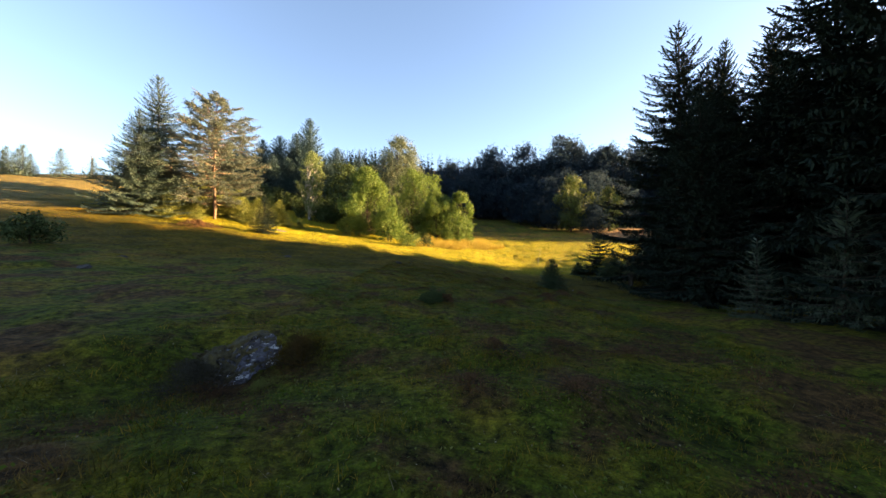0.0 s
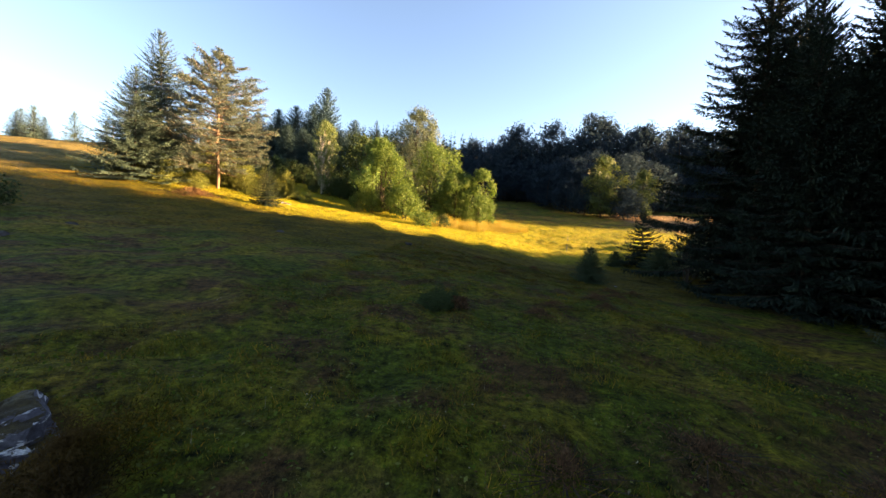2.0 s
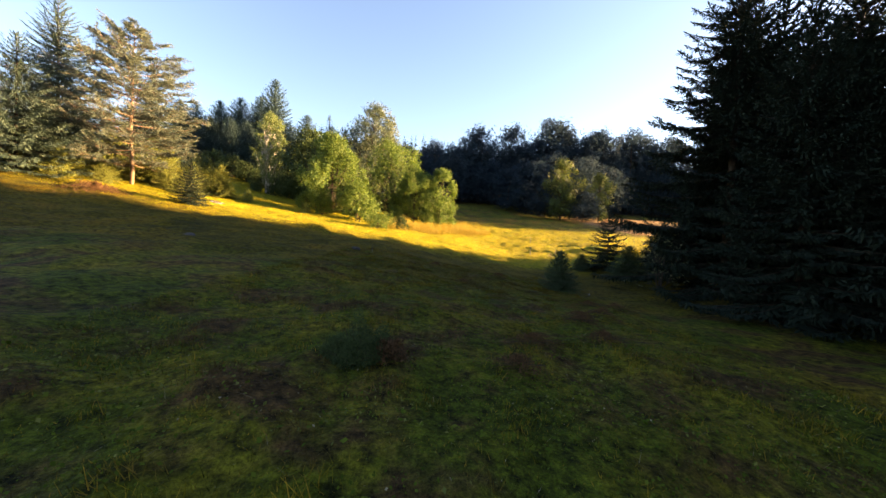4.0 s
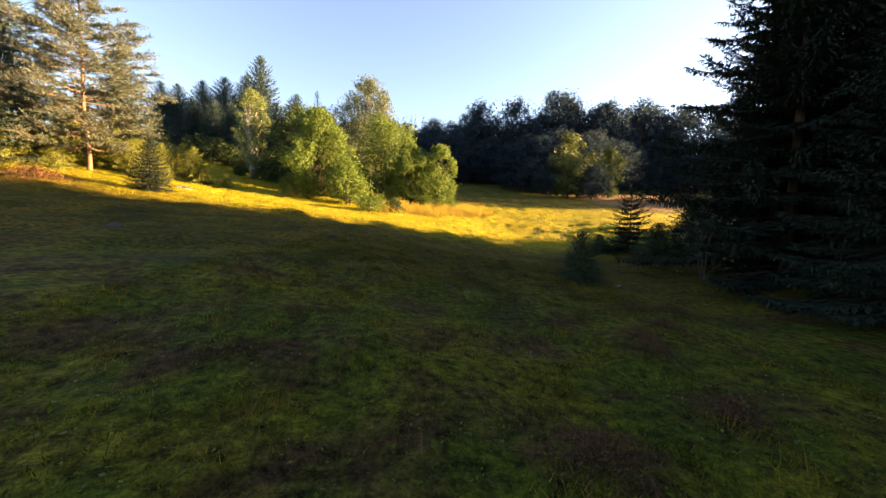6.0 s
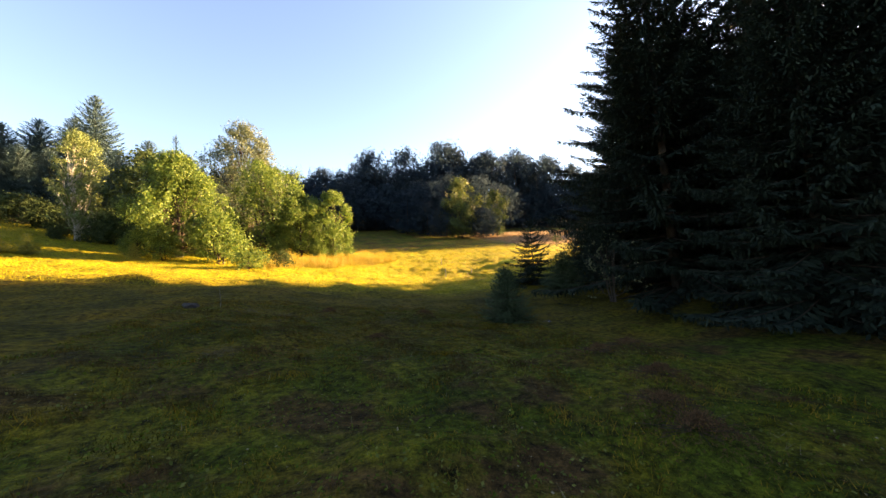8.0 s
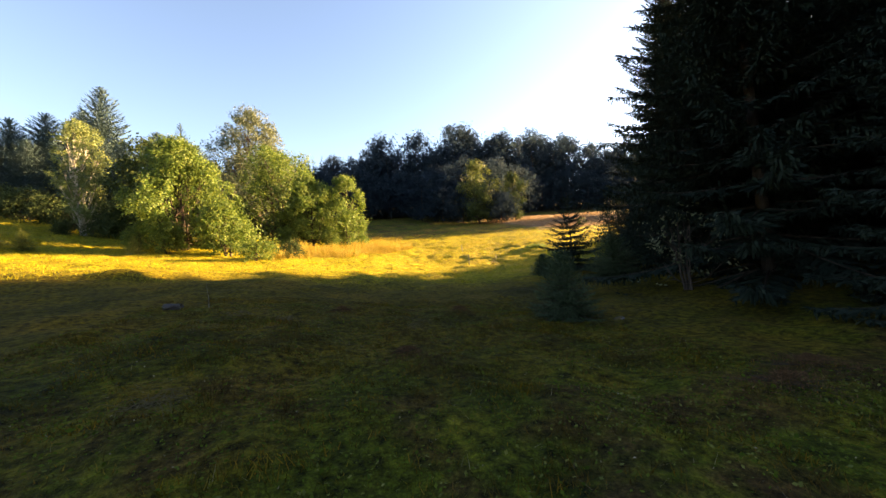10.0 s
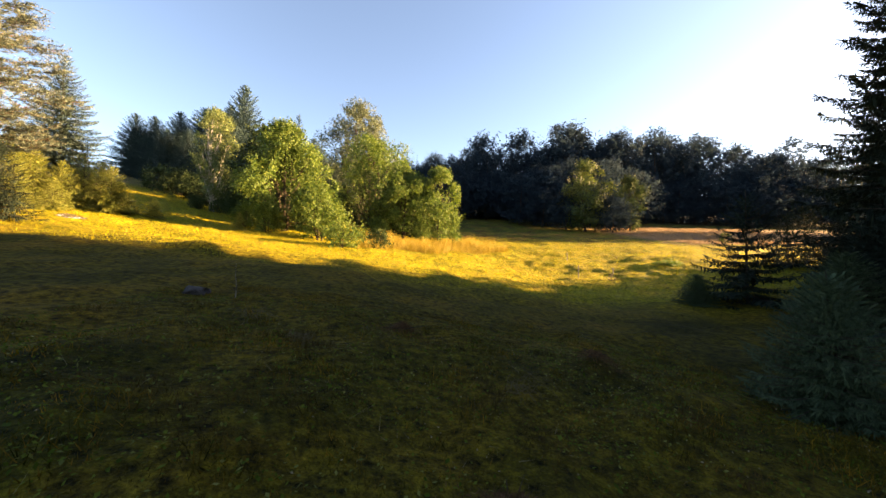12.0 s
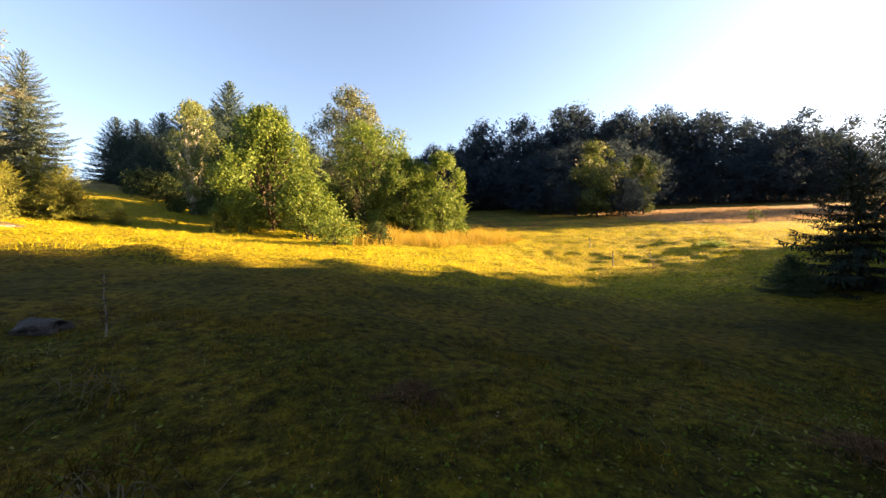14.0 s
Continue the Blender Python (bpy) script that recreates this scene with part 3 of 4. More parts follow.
def pine(name, h, seed, label, x=0, y=0, bare=0.2, width=0.6, group=""):
    """A pine: orange trunk, whorls of level limbs and flat plates of needle tufts on their outer halves."""
    rng = np.random.default_rng(seed)
    ob = thing(name, x, y, label, "pine tree", group)
    zs = np.linspace(0, 0.98 * h, 14)
    bend = np.cumsum(rng.normal(0, 0.004 * h, (14, 2)), 0)
    tp = np.stack([bend[:, 0], bend[:, 1], zs], -1)
    tubes_part("trunk", [tube(tp, 0.0105 * h * (1 - zs / h) ** 0.7 + 0.02, 9)], M_PINEBARK, ob)
    limbs, quads = [], []
    tiers = 19
    for i in range(tiers):
        u = (i + rng.uniform(-0.2, 0.2)) / (tiers - 1)
        u = min(1.0, max(0.0, u))
        z0 = h * (bare + (0.97 - bare) * u ** 0.95)
        turn = rng.uniform(0, 6.28)
        for k in range(7 if u < 0.8 else 5):
            a = turn + k * 2 * math.pi / (7 if u < 0.8 else 5) + rng.uniform(-0.4, 0.4)
            z = z0 + rng.uniform(-0.028, 0.028) * h
            full = float(np.interp(u, [0, 0.15, 0.4, 0.7, 0.9, 1.0], [0.84, 1.0, 0.96, 0.64, 0.34, 0.12]))
            long = width * h * 0.5 * full * rng.uniform(0.55, 1.12)
            out = np.array([math.cos(a), math.sin(a), 0])
            side = np.array([-math.sin(a), math.cos(a), 0])
            s = np.linspace(0, 1, 8)
            c = np.array([np.interp(z, zs, tp[:, 0]), np.interp(z, zs, tp[:, 1]), z])
            p = c + out * (long * s)[:, None] + np.cumsum(rng.normal(0, 0.016 * long, (8, 3)), 0)
            p[:, 2] += long * ((-0.1 + 0.75 * u ** 1.5) * s + 0.12 * s ** 3)
            tubes_part("limb", [tube(p, np.linspace(0.0022 * h + 0.006, 0.006, 8), 5)], M_PINEBARK, ob)
            for j in range(int(10 + 9 * long)):
                t = 0.25 + 0.77 * rng.uniform(0, 1) ** 0.7
                b = np.array([np.interp(t, s, p[:, j2]) for j2 in range(3)])
                d0 = unit(out * rng.uniform(0.35, 1.0) + side * rng.normal(0, 0.8) + np.array([0, 0, rng.uniform(-0.2, 0.45)]))
                e = b + d0 * rng.uniform(0.35, 1.1) * (0.2 * long + 0.35)
                limbs.append(tube(np.stack([b, (b + e) / 2 + [0, 0, 0.02], e]), [0.011, 0.008, 0.005], 3))
                nn = 26
                q = b + (e - b) * rng.uniform(0.35, 1.08, (nn, 1)) + rng.normal(0, 0.03, (nn, 3))
                d = unit(rng.normal(0, 0.6, (nn, 3)) * [1, 1, 0.6] + d0 * 0.8 + [0, 0, 0.35])
                quads.append(kites(q, d, unit(np.cross(d, rng.normal(0, 1, (nn, 3)))), rng.uniform(0.12, 0.26, nn), 0.036))
    tubes_part("branchwork", limbs, M_PINEBARK, ob)
    part_quads("crown", np.concatenate(quads), M_PINE, ob)
    return ob


# ---- ground sheet ----
def axis_steps(lo, hi, fine_lo, fine_hi, step, growth=1.12):
    mid = np.arange(fine_lo, fine_hi + step / 2, step)
    up, v, s = [], fine_hi, step
    while v < hi:
        s = min(s * growth, 30)
        v += s
        up.append(v)
    down, v, s = [], fine_lo, step
    while v > lo:
        s = min(s * growth, 30)
        v -= s
        down.append(v)
    return np.array(down[::-1] + list(mid) + up)


def ground():
    gx, gy = axis_steps(-1500, 1500, -22, 28, 0.25), axis_steps(-900, 2500, -2, 60, 0.25)
    xx, yy = np.meshgrid(gx, gy)
    zz = height(xx, yy)
    nx, ny = len(gx), len(gy)
    i, j = np.meshgrid(np.arange(ny - 1), np.arange(nx - 1), indexing="ij")
    quads = np.stack([i * nx + j, i * nx + j + 1, (i + 1) * nx + j + 1, (i + 1) * nx + j], -1).reshape(-1, 4)
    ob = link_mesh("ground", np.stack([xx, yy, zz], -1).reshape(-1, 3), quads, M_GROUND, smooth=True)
    tagged(ob, "uneven short pasture with green and rusty patches", "ground", kind="structure")


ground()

# ---- the dark spruce wood beside the meadow ----
WOOD = "spruces of the dark wood"
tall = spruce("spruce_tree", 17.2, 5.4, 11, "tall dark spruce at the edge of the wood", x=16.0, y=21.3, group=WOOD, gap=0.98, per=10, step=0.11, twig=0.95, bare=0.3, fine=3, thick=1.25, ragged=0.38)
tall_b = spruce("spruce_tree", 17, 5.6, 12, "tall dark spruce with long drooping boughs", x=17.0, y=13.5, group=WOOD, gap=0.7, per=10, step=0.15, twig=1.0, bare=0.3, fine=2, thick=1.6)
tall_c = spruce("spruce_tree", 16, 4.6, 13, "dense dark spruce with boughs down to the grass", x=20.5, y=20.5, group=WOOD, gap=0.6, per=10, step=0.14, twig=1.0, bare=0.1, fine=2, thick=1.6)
inner = spruce("spruce_tree", 21, 6.0, 14, "dark spruce filling the wood, mostly unseen, added to cast shade", x=44.0, y=17.3, group=WOOD, gap=0.9, per=8, step=0.42, twig=1.6, bare=0.3, thick=3.0)
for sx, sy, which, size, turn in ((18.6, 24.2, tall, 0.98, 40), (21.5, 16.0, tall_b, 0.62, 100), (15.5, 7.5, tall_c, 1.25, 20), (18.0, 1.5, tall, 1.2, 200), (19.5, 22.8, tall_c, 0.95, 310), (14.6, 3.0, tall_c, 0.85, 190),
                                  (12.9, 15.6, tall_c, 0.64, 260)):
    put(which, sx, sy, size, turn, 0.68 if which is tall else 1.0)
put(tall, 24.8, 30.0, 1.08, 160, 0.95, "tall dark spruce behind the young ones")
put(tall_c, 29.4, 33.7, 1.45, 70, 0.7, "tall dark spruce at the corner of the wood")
# Mostly out of view: added to block the sun from meadow and hill.
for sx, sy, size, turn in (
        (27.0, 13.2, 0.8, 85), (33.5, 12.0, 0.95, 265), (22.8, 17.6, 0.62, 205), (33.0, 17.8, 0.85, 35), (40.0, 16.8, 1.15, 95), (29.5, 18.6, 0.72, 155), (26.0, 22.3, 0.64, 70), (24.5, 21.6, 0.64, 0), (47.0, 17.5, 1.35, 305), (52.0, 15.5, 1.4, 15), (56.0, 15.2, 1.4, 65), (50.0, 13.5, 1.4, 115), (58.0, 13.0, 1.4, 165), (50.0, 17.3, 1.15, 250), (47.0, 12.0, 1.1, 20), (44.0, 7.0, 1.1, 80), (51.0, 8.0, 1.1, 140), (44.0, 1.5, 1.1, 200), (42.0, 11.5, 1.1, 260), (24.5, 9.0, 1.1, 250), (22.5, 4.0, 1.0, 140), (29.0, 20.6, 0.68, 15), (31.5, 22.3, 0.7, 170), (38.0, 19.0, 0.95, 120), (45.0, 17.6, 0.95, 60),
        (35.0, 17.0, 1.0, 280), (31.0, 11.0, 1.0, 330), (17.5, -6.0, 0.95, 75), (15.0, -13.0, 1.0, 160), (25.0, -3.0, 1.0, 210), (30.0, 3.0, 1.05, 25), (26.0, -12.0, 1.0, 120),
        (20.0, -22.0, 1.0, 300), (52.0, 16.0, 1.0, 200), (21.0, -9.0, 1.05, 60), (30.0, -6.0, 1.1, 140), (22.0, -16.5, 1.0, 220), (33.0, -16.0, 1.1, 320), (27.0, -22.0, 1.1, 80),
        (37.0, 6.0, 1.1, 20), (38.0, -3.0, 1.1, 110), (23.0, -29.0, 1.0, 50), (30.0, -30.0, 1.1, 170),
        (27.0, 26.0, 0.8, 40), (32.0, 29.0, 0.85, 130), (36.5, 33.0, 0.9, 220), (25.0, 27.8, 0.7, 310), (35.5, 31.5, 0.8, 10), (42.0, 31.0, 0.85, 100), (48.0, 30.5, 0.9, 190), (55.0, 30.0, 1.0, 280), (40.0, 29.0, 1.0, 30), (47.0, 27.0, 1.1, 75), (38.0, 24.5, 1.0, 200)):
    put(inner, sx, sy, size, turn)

# young spruces in front of the wood
YOUNG = "young spruces"
y1 = spruce("young_spruce", 2.05, 1.0, 21, "small dense young spruce standing in the grass", M_SMALL, 0.1, 11, 0.045, 0.75, 0.02, 0.3, 7.9, 21.8, YOUNG, fine=3, thick=0.6)
y2 = spruce("young_spruce", 2.7, 0.9, 22, "slender pale young spruce with a long bare leader shoot", M_YOUNG, 0.2, 6, 0.075, 0.8, 0.05, 0.8, 10.6, 10.6, YOUNG, fine=2)
put(y2, 12.2, 9.5, 1.45, 120)
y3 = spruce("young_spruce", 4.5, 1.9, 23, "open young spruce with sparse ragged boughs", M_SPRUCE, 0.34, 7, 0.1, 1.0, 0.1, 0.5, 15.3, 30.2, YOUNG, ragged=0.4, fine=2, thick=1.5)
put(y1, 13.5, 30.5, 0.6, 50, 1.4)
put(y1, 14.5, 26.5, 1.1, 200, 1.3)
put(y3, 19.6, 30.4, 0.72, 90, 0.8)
# Set near the edge of view so their shade reaches the meadow.
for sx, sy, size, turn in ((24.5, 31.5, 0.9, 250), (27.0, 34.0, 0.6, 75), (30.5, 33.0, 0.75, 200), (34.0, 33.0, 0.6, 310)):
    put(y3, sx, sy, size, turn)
thicket = spruce("young_spruce", 3.4, 1.75, 24, "dense young dark spruce beside the wood, some added to cast shade", M_SPRUCE, 0.3, 8, 0.26, 1.2, 0.03, 0.4, 35.0, 24.0, YOUNG, thick=1.7)
# The last two are added to shade the right part of the meadow.
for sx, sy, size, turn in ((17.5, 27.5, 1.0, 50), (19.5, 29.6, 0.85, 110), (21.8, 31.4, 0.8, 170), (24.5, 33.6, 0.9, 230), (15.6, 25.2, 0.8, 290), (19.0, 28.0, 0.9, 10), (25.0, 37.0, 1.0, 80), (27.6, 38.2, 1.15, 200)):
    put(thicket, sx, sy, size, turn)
broadleaf("leafy_shrub", 2.9, 3.6, 31, "sparse pale-leaved shrub at the foot of the wood", M_PALE, 1300, 0.12, 9, 0.1, None, 4, 13.4, 22.3, "", 0.66, 0.6, "shrub")

# ---- trees on the slope ----
pine("pine_tree", 13.2, 41, "old pine with an orange trunk in the sun", -22.8, 37.8, 0.15, 0.68)
lsp = spruce("spruce_tree", 14.4, 4.7, 42, "large grey-green spruce beside the pine", M_SPRUCE_PALE, 0.62, 11, 0.16, 1.0, 0.2, 0.6, -30.0, 39.4, "spruces on the slope", fine=3, thick=1.15)
put(lsp, -33.3, 54.8, 0.9, 80)
put(lsp, -27.4, 33.6, 0.68, 200, 1.15, "smaller spruce in front of the large one")
# Takes the near-black needles to look shaded, unlike the saplings around it.
spruce("young_spruce", 3.5, 1.4, 46, "young spruce at the shade's edge, shade put into its needles", M_SPRUCE, 0.24, 9, 0.1, 1.1, 0.05, 0.6, -15.9, 33.9, "saplings on the slope")
y4 = spruce("young_spruce", 3.6, 1.6, 43, "young spruce at the edge of the shade", M_SAPLING, 0.22, 8, 0.12, 1.1, 0.05, 0.5, -22.6, 41.8, "saplings on the slope")
for sx, sy, size, turn in ((-18.0, 42.2, 0.9, 60), (-21.2, 39.6, 0.9, 130), (-23.7, 40.1, 1.05, 200), (-25.5, 39.3, 1.1, 250), (-22.0, 41.2, 1.0, 20), (-10.1, 42.9, 0.38, 0),
                           (-18.7, 39.2, 0.55, 310), (-27.2, 40.4, 0.85, 330), (-24.5, 42.4, 1.2, 95), (-19.9, 41.0, 0.85, 145), (-18.8, 37.8, 0.42, 215),
                           (-26.2, 37.0, 0.8, 190), (-24.6, 37.6, 0.6, 60), (-27.4, 42.6, 1.2, 280), (-17.5, 42.4, 0.6, 35), (-19.6, 43.4, 0.9, 110), (-15.8, 43.0, 0.4, 180), (-21.5, 44.2, 1.0, 250), (-25.6, 34.6, 0.75, 15), (-27.8, 34.2, 0.85, 80), (-23.6, 36.0, 0.6, 150)):
    put(y4, sx, sy, size, turn)
ROW = "spruces behind the meadow"
r1 = spruce("spruce_tree", 19, 6.3, 44, "dark green spruce in the row behind the meadow", M_ROW, 0.62, 11, 0.3, 1.3, 0.3, 1.1, -27.0, 78, ROW, thick=2.2)
for sx, sy, size, turn in ((-33.4, 78, 0.73, 40), (-36.4, 77, 0.64, 100), (-44.6, 79, 0.56, 160), (-42.2, 80, 0.56, 220), (-31, 82, 0.8, 280), (-22, 82, 0.74, 10), (-17, 84, 0.7, 75), (-48, 86, 0.42, 135),
                           # Nearer, lower copies added to fill the dark shade under the row.
                           (-41.0, 76, 0.36, 25), (-36.5, 74, 0.46, 85), (-32.5, 73, 0.5, 145), (-28.5, 71, 0.5, 205), (-24.5, 70, 0.6, 265), (-20.5, 68, 0.56, 325), (-16.5, 69, 0.54, 5),
                           (-12.5, 72, 0.54, 65), (-8.0, 74, 0.56, 125), (-3.0, 78, 0.56, 185)):
    put(r1, sx, sy, size, turn, 1.3)
thin = spruce("spruce_tree", 13.3, 2.4, 45, "slender spruce rising behind the leafy trees", M_ROW, 0.55, 6, 0.25, 1.1, 0.3, 0.9, -12.4, 62.0, ROW)

# hilltop
HILL = "young spruces on the hilltop"
y5 = spruce("young_spruce", 3.6, 1.4, 48, "grey-green young spruce on the hilltop", M_SPRUCE_PALE, 0.26, 8, 0.16, 1.2, 0.05, 0.6, -61.0, 52.0, HILL, thick=1.2)
for sx, sy, size, turn in ((-64, 55, 1.2, 0), (-61.5, 56, 0.95, 50), (-58, 57, 1.3, 100), (-55, 59, 1.0, 150), (-51.5, 63, 1.75, 200), (-50, 66, 1.6, 20), (-47, 66, 1.45, 70),
                           (-56, 50, 1.25, 30), (-71, 55, 1.3, 80), (-48.5, 60, 1.1, 250), (-44.5, 62, 1.5, 310), (-68, 60, 1.2, 270)):
    put(y5, sx, sy, size, turn)


def power_pole(x, y, h):
    """A wooden pole with a crossarm and insulators."""
    ob = thing("utility_pole", x, y, "grey wooden utility pole behind the hilltop", "pole", "utility poles", 0.3)
    tubes_part("pole", [tube([[0, 0, 0], [0, 0, h * 0.5], [0, 0, h]], [0.15, 0.13, 0.1], 9)], M_WOOD, ob)
    tubes_part("crossarm", [tube([[-0.6, 0.2, h - 0.3], [0, 0, h - 0.3], [0.6, -0.2, h - 0.3]], [0.05, 0.05, 0.05], 6)], M_WOOD, ob)
    for k in (-0.55, 0.55):
        tubes_part("insulator", [tube([[k, -k / 3, h - 0.27], [k, -k / 3, h - 0.2], [k, -k / 3, h - 0.1]], [0.03, 0.045, 0.025], 7)], M_ROCK, ob)
    return np.array([x, y, h_at(x, y) - 0.3 + h - 0.1])


pole_a, pole_b = power_pole(-69.4, 54.0, 7.4), power_pole(-86.0, 92.0, 6.0)
for k in (-0.55, 0.55):
    wire_s = np.linspace(0, 1, 25)[:, None]
    wire = pole_a * (1 - wire_s) + pole_b * wire_s + np.array([k, -k / 3, 0])
    wire[:, 2] -= 1.1 * 4 * (wire_s * (1 - wire_s))[:, 0]
    tagged(tubes_part("power_cable", [tube(wire, np.full(25, 0.018), 5)], M_WIRE), "thin dark cable sagging between the utility poles", "cable", "power cables")

broadleaf("juniper_bush", 1.45, 2.0, 47, "dark rounded juniper bush in the shade", M_DARKLEAF, 2500, 0.13, 8, 0.05, None, 3, -19.2, 17.4, "", 0.3, 0.6, "bush")

# ---- leafy group in the meadow ----
GROUP = "leafy trees in the meadow"
broadleaf("birch_tree", 10.6, 4.8, 51, "pale birch with twin white stems", M_BIRCH, 20000, 0.16, 36, 0.1, M_BIRCHBARK, 2, -18.2, 54.4, GROUP, 0.4, 0.7, lobe=0.36)
broadleaf("hazel_tree", 8.8, 7.4, 52, "broad hazel tree in warm low sun", M_LEAF, 56000, 0.15, 54, 0.03, None, 4, -8.4, 46.7, GROUP, 0.44, 0.5, lobe=0.32)
hbush = broadleaf("hazel_bush", 4.2, 4.0, 53, "rounded hazel bush in warm low sun", M_LEAF, 10000, 0.15, 18, 0.03, None, 3, -5.0, 44.4, GROUP, 0.36)
for sx, sy, size, turn in ((-8.7, 44.2, 0.55, 80), (-10.8, 45.2, 0.5, 170), (-1.0, 50.2, 0.5, 260), (2.8, 50.0, 0.45, 320)):
    put(hbush, sx, sy, size, turn)
broadleaf("aspen_tree", 16.8, 10.4, 54, "tall loose-crowned tree with grey-green leaves", M_ASPEN, 36000, 0.23, 44, 0.15, None, 1, -5.8, 66.5, GROUP, 0.4, 0.8, lobe=0.34)
broadleaf("alder_tree", 10.4, 9.4, 55, "leafy alder in the middle of the group", M_LEAF, 40000, 0.18, 44, 0.03, None, 2, -2.2, 54.2, GROUP, 0.44, 0.6, lobe=0.3)
broadleaf("alder_tree", 7.2, 5.6, 56, "young alder with leaves down to the grass", M_LEAF, 24000, 0.16, 28, 0.03, None, 2, 0.9, 51.6, GROUP, 0.42, 0.5, lobe=0.33)
broadleaf("alder_tree", 7.6, 5.4, 57, "bright rounded alder at the end of the group", M_LEAF, 24000, 0.16, 28, 0.03, None, 2, 4.5, 52, GROUP, 0.42, 0.55, lobe=0.33)
# Darker leaves than its neighbours: the group's shade is in the colour.
broadleaf("alder_tree", 9.5, 7.0, 60, "alder behind the hazel, shade put into its leaf colour", M_DARKLEAF, 9000, 0.28, 20, 0.03, None, 2, -12.5, 53.5, GROUP, 0.36)
# Bushes added to make the shaded ground behind the hazel read dark.
under = broadleaf("hazel_bush", 3.2, 4.4, 50, "dark undergrowth added to stand in for shade", M_DARKLEAF, 5000, 0.2, 16, 0.03, None, 3, -13.5, 55.5, GROUP, 0.3, 0.6)
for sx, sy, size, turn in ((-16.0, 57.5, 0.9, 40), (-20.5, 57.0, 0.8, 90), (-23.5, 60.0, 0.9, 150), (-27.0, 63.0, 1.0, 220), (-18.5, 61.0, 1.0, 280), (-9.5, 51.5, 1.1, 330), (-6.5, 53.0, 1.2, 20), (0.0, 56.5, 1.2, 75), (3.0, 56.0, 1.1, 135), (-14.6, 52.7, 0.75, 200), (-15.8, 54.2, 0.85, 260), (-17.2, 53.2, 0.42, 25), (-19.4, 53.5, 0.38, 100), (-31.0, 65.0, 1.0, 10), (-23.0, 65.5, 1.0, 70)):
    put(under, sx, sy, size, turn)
broadleaf("low_bush", 1.5, 2.9, 58, "low leafy bush at the edge of the tall grass", M_LEAF, 3200, 0.11, 12, 0.02, None, 3, -2.5, 40.6, GROUP, 0.3, 0.6, "bush")
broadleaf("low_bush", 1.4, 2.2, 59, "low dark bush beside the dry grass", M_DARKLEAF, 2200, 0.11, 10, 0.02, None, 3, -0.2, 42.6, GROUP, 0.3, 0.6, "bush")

# ---- far wood ----
FAR = "trees of the far wood"
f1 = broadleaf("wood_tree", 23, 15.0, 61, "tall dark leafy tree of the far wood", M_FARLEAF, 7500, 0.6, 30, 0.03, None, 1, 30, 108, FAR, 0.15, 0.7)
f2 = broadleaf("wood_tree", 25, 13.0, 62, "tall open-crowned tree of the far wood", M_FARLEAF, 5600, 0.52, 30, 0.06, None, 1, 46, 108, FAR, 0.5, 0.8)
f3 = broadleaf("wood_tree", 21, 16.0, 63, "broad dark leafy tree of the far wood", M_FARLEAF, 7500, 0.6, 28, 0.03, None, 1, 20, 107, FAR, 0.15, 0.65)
rng_far = np.random.default_rng(64)
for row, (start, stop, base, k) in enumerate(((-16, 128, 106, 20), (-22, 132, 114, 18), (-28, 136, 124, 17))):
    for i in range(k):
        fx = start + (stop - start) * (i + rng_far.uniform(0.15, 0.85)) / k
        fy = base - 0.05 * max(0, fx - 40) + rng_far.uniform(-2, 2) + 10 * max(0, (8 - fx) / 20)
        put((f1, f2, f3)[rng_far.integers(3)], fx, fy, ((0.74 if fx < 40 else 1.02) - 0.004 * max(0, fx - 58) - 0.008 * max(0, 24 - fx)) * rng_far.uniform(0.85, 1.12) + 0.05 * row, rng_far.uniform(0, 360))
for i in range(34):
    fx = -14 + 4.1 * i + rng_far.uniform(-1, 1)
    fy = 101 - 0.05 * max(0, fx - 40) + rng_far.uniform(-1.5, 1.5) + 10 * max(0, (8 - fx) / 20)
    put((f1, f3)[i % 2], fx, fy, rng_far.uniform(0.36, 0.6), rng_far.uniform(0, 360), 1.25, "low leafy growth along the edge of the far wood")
# Dark filling growth; a few are added to shade the rounded tree's lower half.
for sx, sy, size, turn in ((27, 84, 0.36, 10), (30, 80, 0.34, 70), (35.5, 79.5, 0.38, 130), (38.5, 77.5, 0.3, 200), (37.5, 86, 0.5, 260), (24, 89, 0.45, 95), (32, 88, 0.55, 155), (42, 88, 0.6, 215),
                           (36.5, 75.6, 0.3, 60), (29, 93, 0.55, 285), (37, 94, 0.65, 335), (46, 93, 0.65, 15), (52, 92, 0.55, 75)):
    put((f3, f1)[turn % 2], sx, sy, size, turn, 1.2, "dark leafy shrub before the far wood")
# Unseen trees past the right edge, added to shade the far meadow.
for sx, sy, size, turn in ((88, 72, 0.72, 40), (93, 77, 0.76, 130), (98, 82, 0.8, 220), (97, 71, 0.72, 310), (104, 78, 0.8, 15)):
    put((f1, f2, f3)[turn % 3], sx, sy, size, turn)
# Both trees get darkened leaves in place of the shade on them.
broadleaf("wood_tree", 12.6, 8.4, 65, "rounded tree with a sunlit yellow-green top", M_MIDLEAF, 13000, 0.32, 24, 0.03, None, 1, 32.5, 77, FAR, 0.35)
broadleaf("wood_tree", 10.6, 6.0, 66, "narrow tree with a sunlit side, leaves darkened for shade", M_DARKLEAF, 7000, 0.32, 16, 0.03, None, 1, 42.6, 80, FAR, 0.35)


